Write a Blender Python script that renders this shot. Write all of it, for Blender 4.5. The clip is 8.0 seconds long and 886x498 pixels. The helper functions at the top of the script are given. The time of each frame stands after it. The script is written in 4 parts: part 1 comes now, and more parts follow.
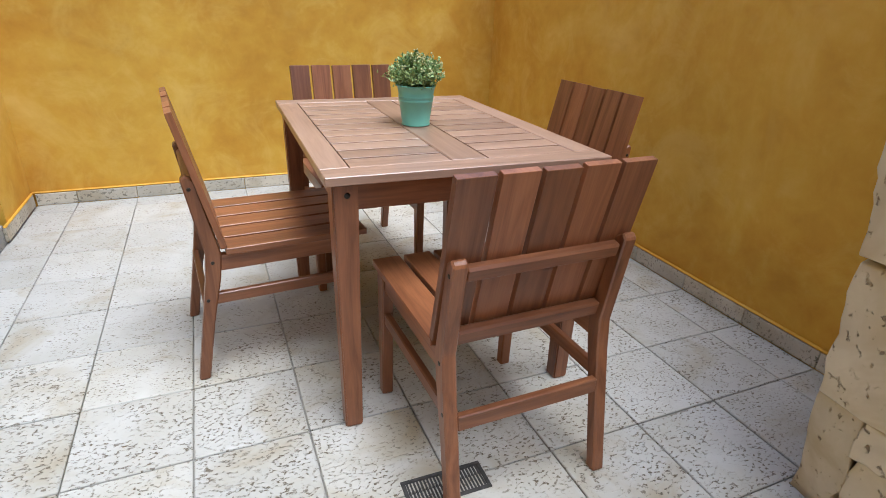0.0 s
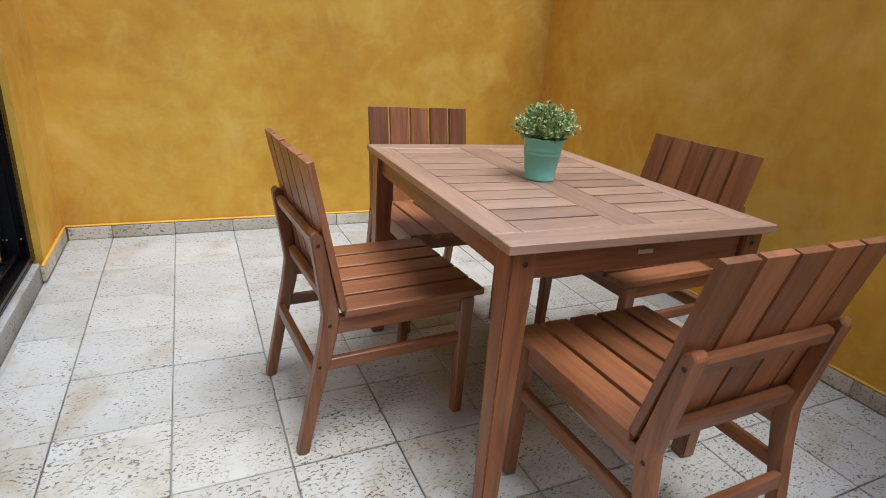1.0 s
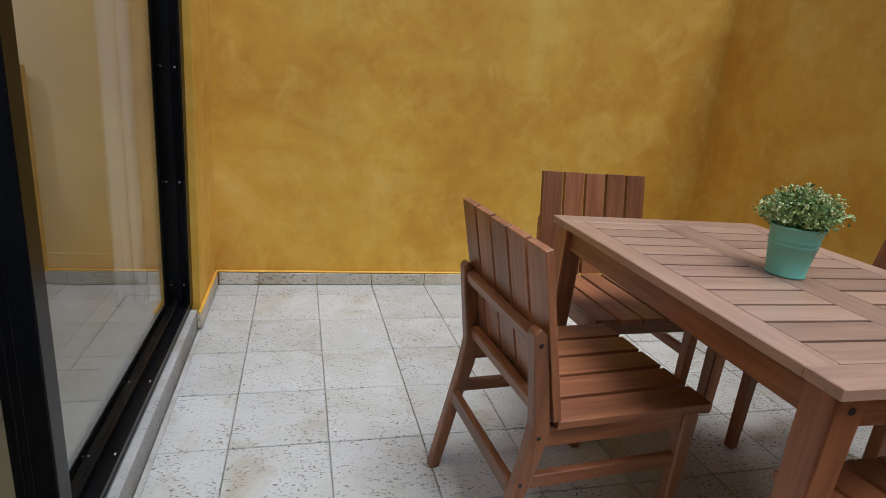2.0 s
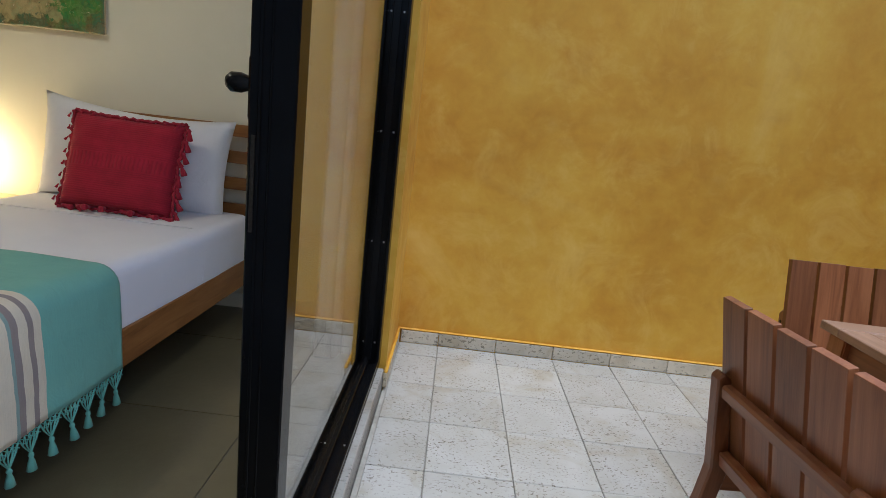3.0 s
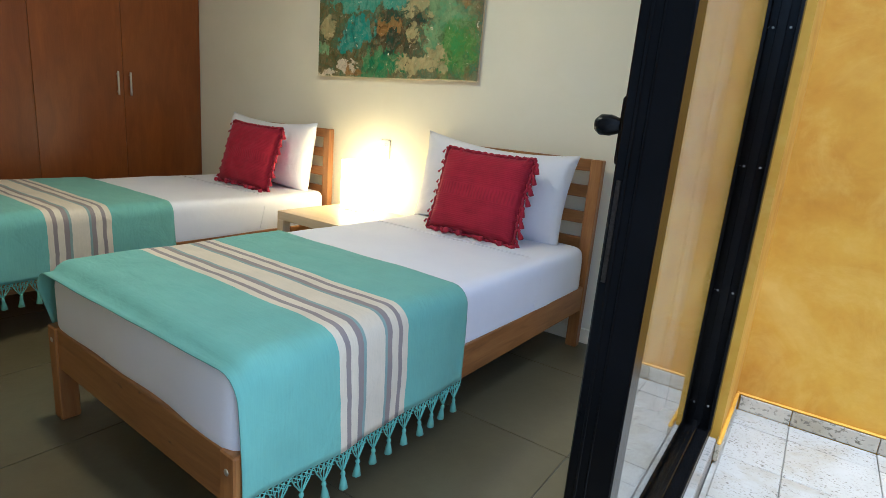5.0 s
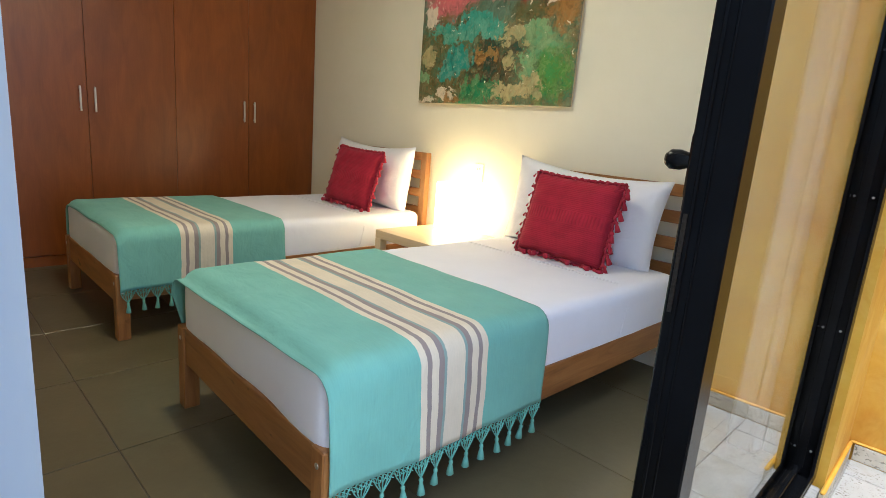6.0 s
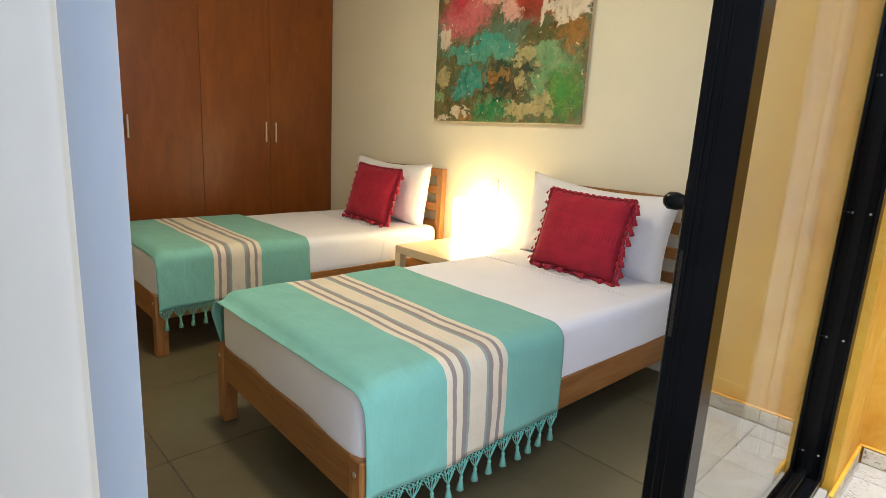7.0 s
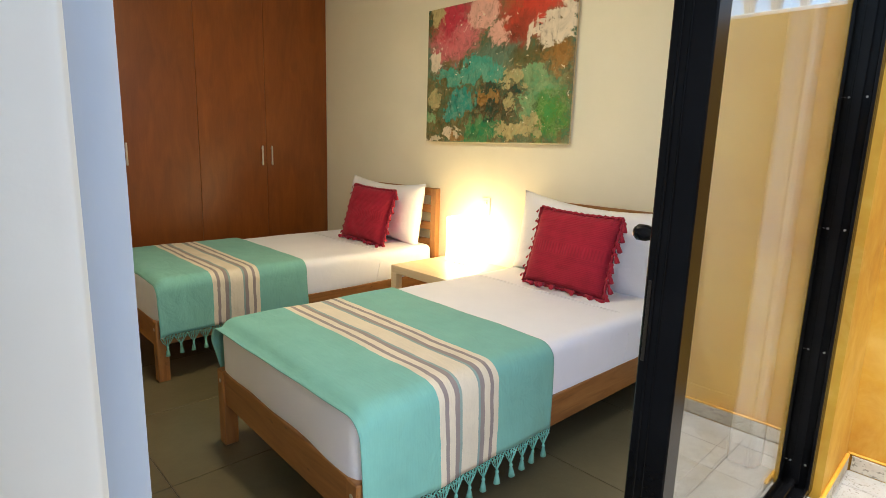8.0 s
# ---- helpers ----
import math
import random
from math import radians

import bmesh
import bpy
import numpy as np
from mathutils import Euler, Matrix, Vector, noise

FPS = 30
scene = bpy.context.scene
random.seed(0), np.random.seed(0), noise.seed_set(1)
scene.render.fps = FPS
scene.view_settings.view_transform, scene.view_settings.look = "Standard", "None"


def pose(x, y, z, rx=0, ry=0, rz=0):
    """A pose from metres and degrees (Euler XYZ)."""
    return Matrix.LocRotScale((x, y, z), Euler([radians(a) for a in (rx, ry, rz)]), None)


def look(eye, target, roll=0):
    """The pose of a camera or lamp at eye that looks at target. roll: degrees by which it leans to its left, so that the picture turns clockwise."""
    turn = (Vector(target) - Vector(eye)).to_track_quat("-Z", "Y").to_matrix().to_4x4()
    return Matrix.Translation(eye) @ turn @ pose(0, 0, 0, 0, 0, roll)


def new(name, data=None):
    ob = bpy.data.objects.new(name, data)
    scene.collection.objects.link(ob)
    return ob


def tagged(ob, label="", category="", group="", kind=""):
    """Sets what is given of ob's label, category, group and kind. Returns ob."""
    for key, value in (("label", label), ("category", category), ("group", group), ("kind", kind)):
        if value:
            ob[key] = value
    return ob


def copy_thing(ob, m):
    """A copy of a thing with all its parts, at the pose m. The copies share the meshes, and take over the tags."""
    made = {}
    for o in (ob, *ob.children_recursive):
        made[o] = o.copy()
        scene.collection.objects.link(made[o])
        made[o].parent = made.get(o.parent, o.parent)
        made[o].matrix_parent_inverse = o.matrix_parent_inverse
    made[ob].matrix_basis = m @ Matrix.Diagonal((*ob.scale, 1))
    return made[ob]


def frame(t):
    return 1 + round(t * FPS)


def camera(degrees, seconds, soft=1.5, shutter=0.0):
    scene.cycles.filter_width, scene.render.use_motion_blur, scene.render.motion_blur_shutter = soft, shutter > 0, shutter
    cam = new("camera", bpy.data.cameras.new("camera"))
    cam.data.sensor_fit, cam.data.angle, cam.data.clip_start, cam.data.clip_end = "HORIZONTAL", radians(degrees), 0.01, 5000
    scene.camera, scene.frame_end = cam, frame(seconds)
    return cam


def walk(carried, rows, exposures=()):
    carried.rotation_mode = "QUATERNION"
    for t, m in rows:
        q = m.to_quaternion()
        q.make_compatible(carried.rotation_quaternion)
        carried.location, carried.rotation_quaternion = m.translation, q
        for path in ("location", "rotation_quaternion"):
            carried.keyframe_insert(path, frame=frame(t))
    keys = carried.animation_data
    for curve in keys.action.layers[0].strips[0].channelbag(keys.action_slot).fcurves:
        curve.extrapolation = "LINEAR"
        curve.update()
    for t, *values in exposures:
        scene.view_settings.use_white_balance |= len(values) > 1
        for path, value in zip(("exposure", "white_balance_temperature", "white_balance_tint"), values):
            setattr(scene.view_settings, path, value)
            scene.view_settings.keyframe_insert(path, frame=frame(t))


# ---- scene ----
cam = camera(78.2, 8.0, soft=0.75)
EXPOSURES = [(0.0, 1.08, 5700, 8), (1.0, 0.90, 5800, 9), (2.5, 0.40, 5650, 8), (3.0, 0.42, 5600, 8), (3.5, 0.56, 5700, 6), (4.5, 1.07, 5350, 5), (5.2, 1.24, 5150, 5), (6.5, 1.45, 6000, 8), (8.0, 1.45, 6350, 8)]
PATH = [
    (0, (0.816, 0.501, 1.108), (1.539, 2.173, 0.283), 2.1),
    (0.5, (0.651, 0.662, 1.107), (1.436, 2.314, 0.298), 3.3),
    (1, (0.472, 0.823, 1.108), (1.285, 2.507, 0.399), 4.8),
    (1.2, (0.413, 0.879, 1.106), (1.226, 2.575, 0.425), 5.1),
    (2.3, (0.185, 1.233, 1.116), (0.53, 3.129, 0.583), 6.3),
    (2.5, (0.14, 1.277, 1.115), (0.373, 3.199, 0.614), 6.7),
    (3, (0.048, 1.331, 1.133), (0.034, 3.28, 0.684), 6.6),
    (3.5, (-0.006, 1.357, 1.142), (-0.358, 3.277, 0.705), 5.7),
    (4, (-0.037, 1.358, 1.141), (-0.643, 3.212, 0.697), 5.6),
    (4.5, (-0.049, 1.367, 1.148), (-0.888, 3.123, 0.688), 5.3),
    (5, (-0.031, 1.386, 1.15), (-1.118, 2.998, 0.682), 4.9),
    (5.2, (-0.022, 1.412, 1.151), (-1.206, 2.956, 0.686), 4.8),
    (6.3, (0.073, 1.297, 1.202), (-1.318, 2.671, 0.781), 4.0),
    (6.5, (0.088, 1.264, 1.222), (-1.313, 2.628, 0.801), 3.5),
    (7, (0.106, 1.252, 1.26), (-1.301, 2.611, 0.846), 3.1),
    (7.5, (0.137, 1.235, 1.288), (-1.273, 2.597, 0.89), 2.7),
    (8, (0.166, 1.234, 1.318), (-1.247, 2.599, 0.946), 1.7),
]
walk(cam, [(t, look(eye, target, roll)) for t, eye, target, roll in PATH], EXPOSURES)


# ---- light ----
SUN_FROM = Vector((0.14, -0.24, 1.0))

world = bpy.data.worlds.new("sky")
scene.world = world
world.use_nodes = True
wt = world.node_tree
sky = wt.nodes.new("ShaderNodeTexSky")
sky.sky_type = "NISHITA"
sky.sun_disc = False
sky.dust_density = 1.3
sky.ozone_density = 0.6
sky.sun_elevation = math.atan2(SUN_FROM.z, SUN_FROM.xy.length)
sky.sun_rotation = math.atan2(SUN_FROM.x, SUN_FROM.y)
wt.links.new(sky.outputs[0], wt.nodes["Background"].inputs[0])
wt.nodes["Background"].inputs[1].default_value = 0.15

sun = new("sun", bpy.data.lights.new("sun", "SUN"))
sun.data.energy = 1.9
sun.data.angle = radians(32)
sun.data.color = (1.0, 0.985, 0.96)
sun.matrix_basis = look(SUN_FROM * 6, (0, 0, 0))

# Added fill lamp in the door opening, boosting the skylight that enters the bedroom.
fill_lamp = new("door_fill", bpy.data.lights.new("door_fill", "AREA"))
fill_lamp.data.shape = "RECTANGLE"
fill_lamp.data.size, fill_lamp.data.size_y = 0.60, 2.2
fill_lamp.data.energy = 3.6
fill_lamp.data.color = (0.86, 0.92, 1.0)
fill_lamp.matrix_basis = look((-0.30, 1.90, 1.26), (-2.0, 1.90, 1.26))


# ---- materials ----
def start(name, rough=0.5, metal=0.0):
    m = bpy.data.materials.new(name)
    m.use_nodes = True
    b = m.node_tree.nodes["Principled BSDF"]
    b.inputs["Roughness"].default_value = rough
    b.inputs["Metallic"].default_value = metal
    return m, m.node_tree, b


def coords(t, scale=(1, 1, 1), shift=0.0, kind="Object"):
    tc = t.nodes.new("ShaderNodeTexCoord")
    mp = t.nodes.new("ShaderNodeMapping")
    mp.inputs["Scale"].default_value = scale
    t.links.new(tc.outputs[kind], mp.inputs["Vector"])
    if shift:
        info = t.nodes.new("ShaderNodeObjectInfo")
        mul = t.nodes.new("ShaderNodeMath")
        mul.operation = "MULTIPLY"
        mul.inputs[1].default_value = shift
        t.links.new(info.outputs["Random"], mul.inputs[0])
        t.links.new(mul.outputs[0], mp.inputs["Location"])
    return mp.outputs[0]


def noise_tex(t, vec, scale, detail=4.0, rough=0.55, warp=0.0):
    n = t.nodes.new("ShaderNodeTexNoise")
    n.inputs["Scale"].default_value = scale
    n.inputs["Detail"].default_value = detail
    n.inputs["Roughness"].default_value = rough
    n.inputs["Distortion"].default_value = warp
    t.links.new(vec, n.inputs["Vector"])
    return n.outputs["Fac"]


def ramp(t, fac, stops, hard=False):
    r = t.nodes.new("ShaderNodeValToRGB")
    e = r.color_ramp.elements
    if hard:
        r.color_ramp.interpolation = "CONSTANT"
    while len(e) < len(stops):
        e.new(0.5)
    for i, (p, c) in enumerate(stops):
        e[i].position = p
        e[i].color = (*c, 1) if len(c) == 3 else c
    t.links.new(fac, r.inputs[0])
    return r.outputs[0]


def grey(t, fac, lo, hi):
    return ramp(t, fac, [(lo, (0, 0, 0)), (hi, (1, 1, 1))])


def blend(t, fac, a, b, mode="MIX"):
    n = t.nodes.new("ShaderNodeMix")
    n.data_type = "RGBA"
    n.blend_type = mode
    for k, v in ((0, fac), (6, a), (7, b)):
        if isinstance(v, (int, float)):
            n.inputs[k].default_value = v
        elif isinstance(v, tuple):
            n.inputs[k].default_value = (*v, 1)
        else:
            t.links.new(v, n.inputs[k])
    return n.outputs[2]


def bumped(t, b, height, strength, depth=0.01):
    n = t.nodes.new("ShaderNodeBump")
    n.inputs["Strength"].default_value = strength
    n.inputs["Distance"].default_value = depth
    t.links.new(height, n.inputs["Height"])
    t.links.new(n.outputs[0], b.inputs["Normal"])


def random_tone(t, col, low, high):
    info = t.nodes.new("ShaderNodeObjectInfo")
    tone = ramp(t, info.outputs["Random"], [(0.0, (low,) * 3), (1.0, (high,) * 3)])
    return blend(t, 1.0, col, tone, "MULTIPLY")


def base(t, b, col):
    t.links.new(col, b.inputs["Base Color"])


def plaster(name, stops, big=1.3, rough=0.75):
    m, t, b = start(name, rough)
    v = coords(t)
    n1 = noise_tex(t, v, big, 5, 0.6, 0.6)
    n2 = noise_tex(t, v, big * 6, 4, 0.6, 0.3)
    c = ramp(t, n1, stops)
    c = blend(t, 0.35, c, ramp(t, n2, stops))
    n3 = noise_tex(t, v, big * 2.4, 7, 0.68, 0.9)
    patch = t.nodes.new("ShaderNodeMath")
    patch.operation = "MULTIPLY"
    patch.inputs[1].default_value = 0.45
    t.links.new(grey(t, n3, 0.52, 0.70), patch.inputs[0])
    c = blend(t, patch.outputs[0], c, stops[-1][1])
    base(t, b, c)
    bumped(t, b, noise_tex(t, v, 22, 6, 0.65), 0.25, 0.004)
    return m


def wood(name, dark, mid, light, grain=14.0, rough=0.5, tone=(0.75, 1.15), shine=0.5, knots=0.0):
    m, t, b = start(name, rough)
    v = coords(t, (1.2, grain, grain), 40.0)
    n = noise_tex(t, v, 2.2, 6, 0.6, 0.8)
    fine = noise_tex(t, coords(t, (6, 160, 160), 17.0), 1.0, 3, 0.6)
    c = ramp(t, n, [(0.28, dark), (0.5, mid), (0.74, light)])
    c = blend(t, 0.18, c, ramp(t, fine, [(0.35, dark), (0.7, light)]))
    if knots:
        knot = noise_tex(t, coords(t, (7, 16, 16), 23.0), 1.0, 3, 0.5, 0.5)
        c = blend(t, grey(t, knot, 0.70 - knots, 0.76 - knots), c, tuple(k * 0.35 for k in dark))
    base(t, b, random_tone(t, c, *tone))
    bumped(t, b, fine, 0.12, 0.002)
    b.inputs["Specular IOR Level"].default_value = shine
    return m


def cloth(name, col, deep, weave=420.0, rough=0.9, big=6.0, crease=0.35):
    m, t, b = start(name, rough)
    v = coords(t)
    c = ramp(t, noise_tex(t, v, big, 4), [(0.3, deep), (0.7, col)])
    base(t, b, c)
    soft = noise_tex(t, v, 7.0, 4, 0.55, 1.2)
    fine = noise_tex(t, v, weave, 2)
    both = t.nodes.new("ShaderNodeMath")
    both.operation = "MULTIPLY_ADD"
    both.inputs[1].default_value = 0.06
    t.links.new(fine, both.inputs[0])
    t.links.new(soft, both.inputs[2])
    bumped(t, b, both.outputs[0], crease, 0.02)
    b.inputs["Sheen Weight"].default_value = 0.08
    return m


OCHRE = [(0.28, (0.46, 0.205, 0.011)), (0.43, (0.585, 0.295, 0.019)), (0.58, (0.67, 0.385, 0.038)), (0.74, (0.77, 0.51, 0.11))]
M_OCHRE = plaster("ochre_limewash", OCHRE)
M_CREAM = plaster("cream_paint", [(0.3, (0.80, 0.755, 0.59)), (0.7, (0.85, 0.805, 0.65))], 0.8, 0.6)
M_WHITE = plaster("white_ceiling_paint", [(0.3, (0.78, 0.77, 0.73)), (0.7, (0.83, 0.82, 0.79))], 0.8, 0.7)


def limestone(name, light, mid, pit, tone, pits=1.0, freq=(55, 105, 80), edge=0.555):
    m, t, b = start(name, 0.6)
    v = coords(t, (1, 1, 1), 30.0)
    c = ramp(t, noise_tex(t, v, 5, 5, 0.6, 0.4), [(0.3, mid), (0.65, light)])
    streak = noise_tex(t, coords(t, freq, 30.0), 1.0, 3, 0.55, 0.25)
    stain = noise_tex(t, v, 3.1, 4, 0.6, 0.8)
    c = blend(t, grey(t, stain, 0.52, 0.78), c, tuple(k * f for k, f in zip(mid, (0.80, 0.70, 0.52))))
    zone = noise_tex(t, v, 9, 2)
    hole = blend(t, 1.0, grey(t, streak, edge, edge + 0.085), grey(t, zone, 0.30, 0.56), "MULTIPLY")
    c = blend(t, hole, c, pit)
    base(t, b, random_tone(t, c, *tone))
    inv = blend(t, 1.0, (1.0, 1.0, 1.0), hole, "SUBTRACT")
    bumped(t, b, inv, 0.5 * pits, 0.004)
    return m


M_TILE = limestone("pitted_limestone_tile", (0.52, 0.505, 0.455), (0.44, 0.415, 0.345), (0.16, 0.125, 0.08), (0.86, 1.0), 1.5, (85, 135, 105), 0.56)
# Same limestone with softer pits, its colour dimmed to hold back the light.
M_TILE_DIMMED = limestone("dimmed_limestone_tile", (0.46, 0.45, 0.415), (0.395, 0.38, 0.33), (0.17, 0.14, 0.10), (0.88, 1.0), 1.3, (82, 130, 100), 0.575)
M_KERB = limestone("skirting_limestone", (0.66, 0.60, 0.48), (0.50, 0.45, 0.34), (0.24, 0.21, 0.15), (0.8, 1.05))
M_STONE = limestone("rough_limestone_block", (0.70, 0.60, 0.42), (0.56, 0.46, 0.29), (0.27, 0.19, 0.10), (0.90, 1.06), 2.6, (46, 60, 46), 0.62)
M_SILL = limestone("grey_stone_sill", (0.40, 0.385, 0.345), (0.30, 0.285, 0.25), (0.16, 0.15, 0.13), (0.9, 1.0))
M_GROUT = plaster("grey_grout", [(0.3, (0.25, 0.23, 0.19)), (0.7, (0.47, 0.44, 0.39))], 6.0, 0.9)

M_TEAK = wood("red_brown_hardwood", (0.13, 0.043, 0.016), (0.255, 0.094, 0.036), (0.37, 0.15, 0.062), 14, 0.36, (0.72, 1.18), 0.6)
# Weathered tone for the table top, with sky sheen mixed into the colour.
M_TEAK_TOP = wood("pale_sheen_hardwood", (0.22, 0.125, 0.08), (0.34, 0.205, 0.135), (0.43, 0.275, 0.19), 14, 0.33, (0.84, 1.12), 0.6)
M_PINE = wood("oiled_pine", (0.17, 0.062, 0.014), (0.30, 0.125, 0.033), (0.40, 0.19, 0.058), 9, 0.42, (0.85, 1.1), 0.5, 0.03)
M_BIRCH = wood("birch_foil", (0.62, 0.47, 0.27), (0.68, 0.53, 0.32), (0.73, 0.58, 0.37), 12, 0.4, (0.97, 1.03))
M_CEDAR = wood("red_cedar_veneer", (0.155, 0.038, 0.0045), (0.20, 0.052, 0.006), (0.245, 0.070, 0.009), 5, 0.33, (0.93, 1.07))
M_BLACK, _t, _b = start("black_anodised_aluminium", 0.24, 0.0)
base(_t, _b, ramp(_t, noise_tex(_t, coords(_t), 8), [(0.3, (0.0035, 0.0036, 0.004)), (0.7, (0.006, 0.0062, 0.007))]))
_b.inputs["Specular IOR Level"].default_value = 0.13
M_STEEL, _t, _b = start("brushed_steel", 0.3, 0.95)
base(_t, _b, ramp(_t, noise_tex(_t, coords(_t, (1, 1, 60)), 9), [(0.3, (0.62, 0.61, 0.58)), (0.7, (0.75, 0.74, 0.7))]))
M_SCREW, _t, _b = start("dark_screw_head", 0.4, 0.7)
base(_t, _b, ramp(_t, noise_tex(_t, coords(_t), 200), [(0.3, (0.03, 0.025, 0.02)), (0.7, (0.07, 0.06, 0.05))]))
M_IRON, _t, _b = start("grey_cast_drain", 0.55, 0.4)
base(_t, _b, ramp(_t, noise_tex(_t, coords(_t), 60), [(0.3, (0.045, 0.043, 0.04)), (0.7, (0.085, 0.08, 0.075))]))
M_MINT, _t, _b = start("mint_enamel", 0.38)
base(_t, _b, ramp(_t, noise_tex(_t, coords(_t), 14), [(0.3, (0.17, 0.46, 0.34)), (0.7, (0.20, 0.52, 0.39))]))
M_PLASTIC, _t, _b = start("ivory_plastic", 0.4)
base(_t, _b, ramp(_t, noise_tex(_t, coords(_t), 20), [(0.3, (0.72, 0.68, 0.58)), (0.7, (0.76, 0.72, 0.62))]))
M_DARK_SHEET, _t, _b = start("near_black_sheet", 0.6)
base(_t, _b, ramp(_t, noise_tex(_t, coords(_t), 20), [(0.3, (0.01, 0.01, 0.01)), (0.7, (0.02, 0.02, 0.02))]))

M_LEAF, _t, _b = start("small_green_leaf", 0.55)
_g = _t.nodes.new("ShaderNodeNewGeometry")
base(_t, _b, ramp(_t, _g.outputs["Random Per Island"], [(0.0, (0.07, 0.14, 0.045)), (0.45, (0.20, 0.31, 0.09)), (0.8, (0.35, 0.45, 0.16)), (1.0, (0.50, 0.53, 0.23))]))
M_BLOOM, _t, _b = start("pale_yellow_bud", 0.6)
_g = _t.nodes.new("ShaderNodeNewGeometry")
base(_t, _b, ramp(_t, _g.outputs["Random Per Island"], [(0.0, (0.40, 0.42, 0.16)), (1.0, (0.58, 0.56, 0.28))]))

M_SHEET = cloth("white_cotton_sheet", (0.78, 0.78, 0.825), (0.75, 0.75, 0.80), 600, 0.9, 6.0, 0.14)
M_PILLOW = cloth("white_cotton_pillowcase", (0.82, 0.82, 0.845), (0.80, 0.80, 0.83), 600, 0.9, 6.0, 0.4)
M_LINING = cloth("blue_grey_curtain_lining", (0.30, 0.365, 0.46), (0.28, 0.34, 0.43), 300, 0.9, 6.0, 0.06)
M_CURTAIN = cloth("white_blackout_curtain", (0.73, 0.735, 0.66), (0.69, 0.695, 0.625), 300, 0.9, 6.0, 0.06)
M_TURQ = cloth("turquoise_cotton", (0.165, 0.42, 0.345), (0.13, 0.365, 0.295), 250)
M_CRIMSON = cloth("crimson_cotton", (0.36, 0.010, 0.032), (0.27, 0.007, 0.023), 250, 0.9, 10)


def ribbed_crimson():
    """Rows of raised woven knots between plain ribs."""
    m, t, b = start("crimson_ribbed_weave", 0.92)
    v = coords(t)
    c = ramp(t, noise_tex(t, v, 12), [(0.3, (0.31, 0.007, 0.024)), (0.7, (0.42, 0.010, 0.035))])
    waves = []
    for axis, scale, wobble in (("Z", 36.0, 2.6), ("X", 19.0, 1.6), ("Z", 7.0, 0.5)):
        row = t.nodes.new("ShaderNodeTexWave")
        row.bands_direction = axis
        row.inputs["Scale"].default_value = scale
        row.inputs["Distortion"].default_value = wobble
        row.inputs["Detail Scale"].default_value = 3.0
        t.links.new(v, row.inputs["Vector"])
        waves.append(row.outputs["Fac"])
    rib, bar, wide = waves
    sep = t.nodes.new("ShaderNodeSeparateXYZ")
    t.links.new(v, sep.inputs[0])
    off = t.nodes.new("ShaderNodeMath")
    off.operation = "ABSOLUTE"
    t.links.new(sep.outputs["Z"], off.inputs[0])
    band = t.nodes.new("ShaderNodeMapRange")
    band.inputs["From Min"].default_value = 0.030
    band.inputs["From Max"].default_value = 0.024
    t.links.new(off.outputs[0], band.inputs["Value"])
    h = blend(t, band.outputs["Result"], blend(t, 0.35, rib, wide), bar)
    h = blend(t, 0.3, h, noise_tex(t, coords(t, (160, 1, 160)), 1.0, 2))
    base(t, b, blend(t, 0.5, c, ramp(t, h, [(0.15, (0.62, 0.60, 0.60)), (0.7, (1, 1, 1))]), "MULTIPLY"))
    bumped(t, b, h, 0.5, 0.004)
    b.inputs["Sheen Weight"].default_value = 0.03
    return m


M_RIB = ribbed_crimson()


def striped_weave():
    m, t, b = start("striped_handwoven_cotton", 0.92)
    tc = t.nodes.new("ShaderNodeTexCoord")
    sep = t.nodes.new("ShaderNodeSeparateXYZ")
    t.links.new(tc.outputs["UV"], sep.inputs[0])
    wob = noise_tex(t, tc.outputs["Object"], 9, 3)
    add = t.nodes.new("ShaderNodeMath")
    add.operation = "MULTIPLY_ADD"
    add.inputs[1].default_value = 0.016
    t.links.new(wob, add.inputs[0])
    t.links.new(sep.outputs["Y"], add.inputs[2])
    turq, cream, ash, haze = (0.195, 0.455, 0.38), (0.72, 0.63, 0.48), (0.30, 0.245, 0.225), (0.27, 0.37, 0.33)
    p, stops = 0.338, [(0.0, turq)]
    for width, col in ((0.026, cream), (0.019, ash), (0.032, cream), (0.023, ash), (0.014, haze), (0.084, cream), (0.014, haze), (0.023, ash), (0.032, cream), (0.019, ash), (0.026, cream)):
        stops.append((p, col))
        p += width
    stops.append((p, turq))
    c = ramp(t, add.outputs[0], stops, True)
    c = blend(t, 0.5, c, ramp(t, noise_tex(t, coords(t, (1, 1, 1)), 9, 5), [(0.3, (0.8, 0.8, 0.8)), (0.7, (1, 1, 1))]), "MULTIPLY")
    weft = noise_tex(t, coords(t, (18, 420, 18)), 1.0, 3, 0.6)
    c = blend(t, 0.28, c, ramp(t, weft, [(0.3, (0.72, 0.74, 0.74)), (0.65, (1, 1, 1))]), "MULTIPLY")
    base(t, b, c)
    crease = t.nodes.new("ShaderNodeMath")
    crease.operation = "MULTIPLY_ADD"
    crease.inputs[1].default_value = 0.05
    t.links.new(noise_tex(t, coords(t, (260, 900, 260)), 1.0, 2), crease.inputs[0])
    t.links.new(noise_tex(t, coords(t, (4, 9, 6)), 1.0, 4, 0.55, 0.8), crease.inputs[2])
    bumped(t, b, crease.outputs[0], 0.5, 0.02)
    b.inputs["Sheen Weight"].default_value = 0.06
    return m


M_RUNNER = striped_weave()


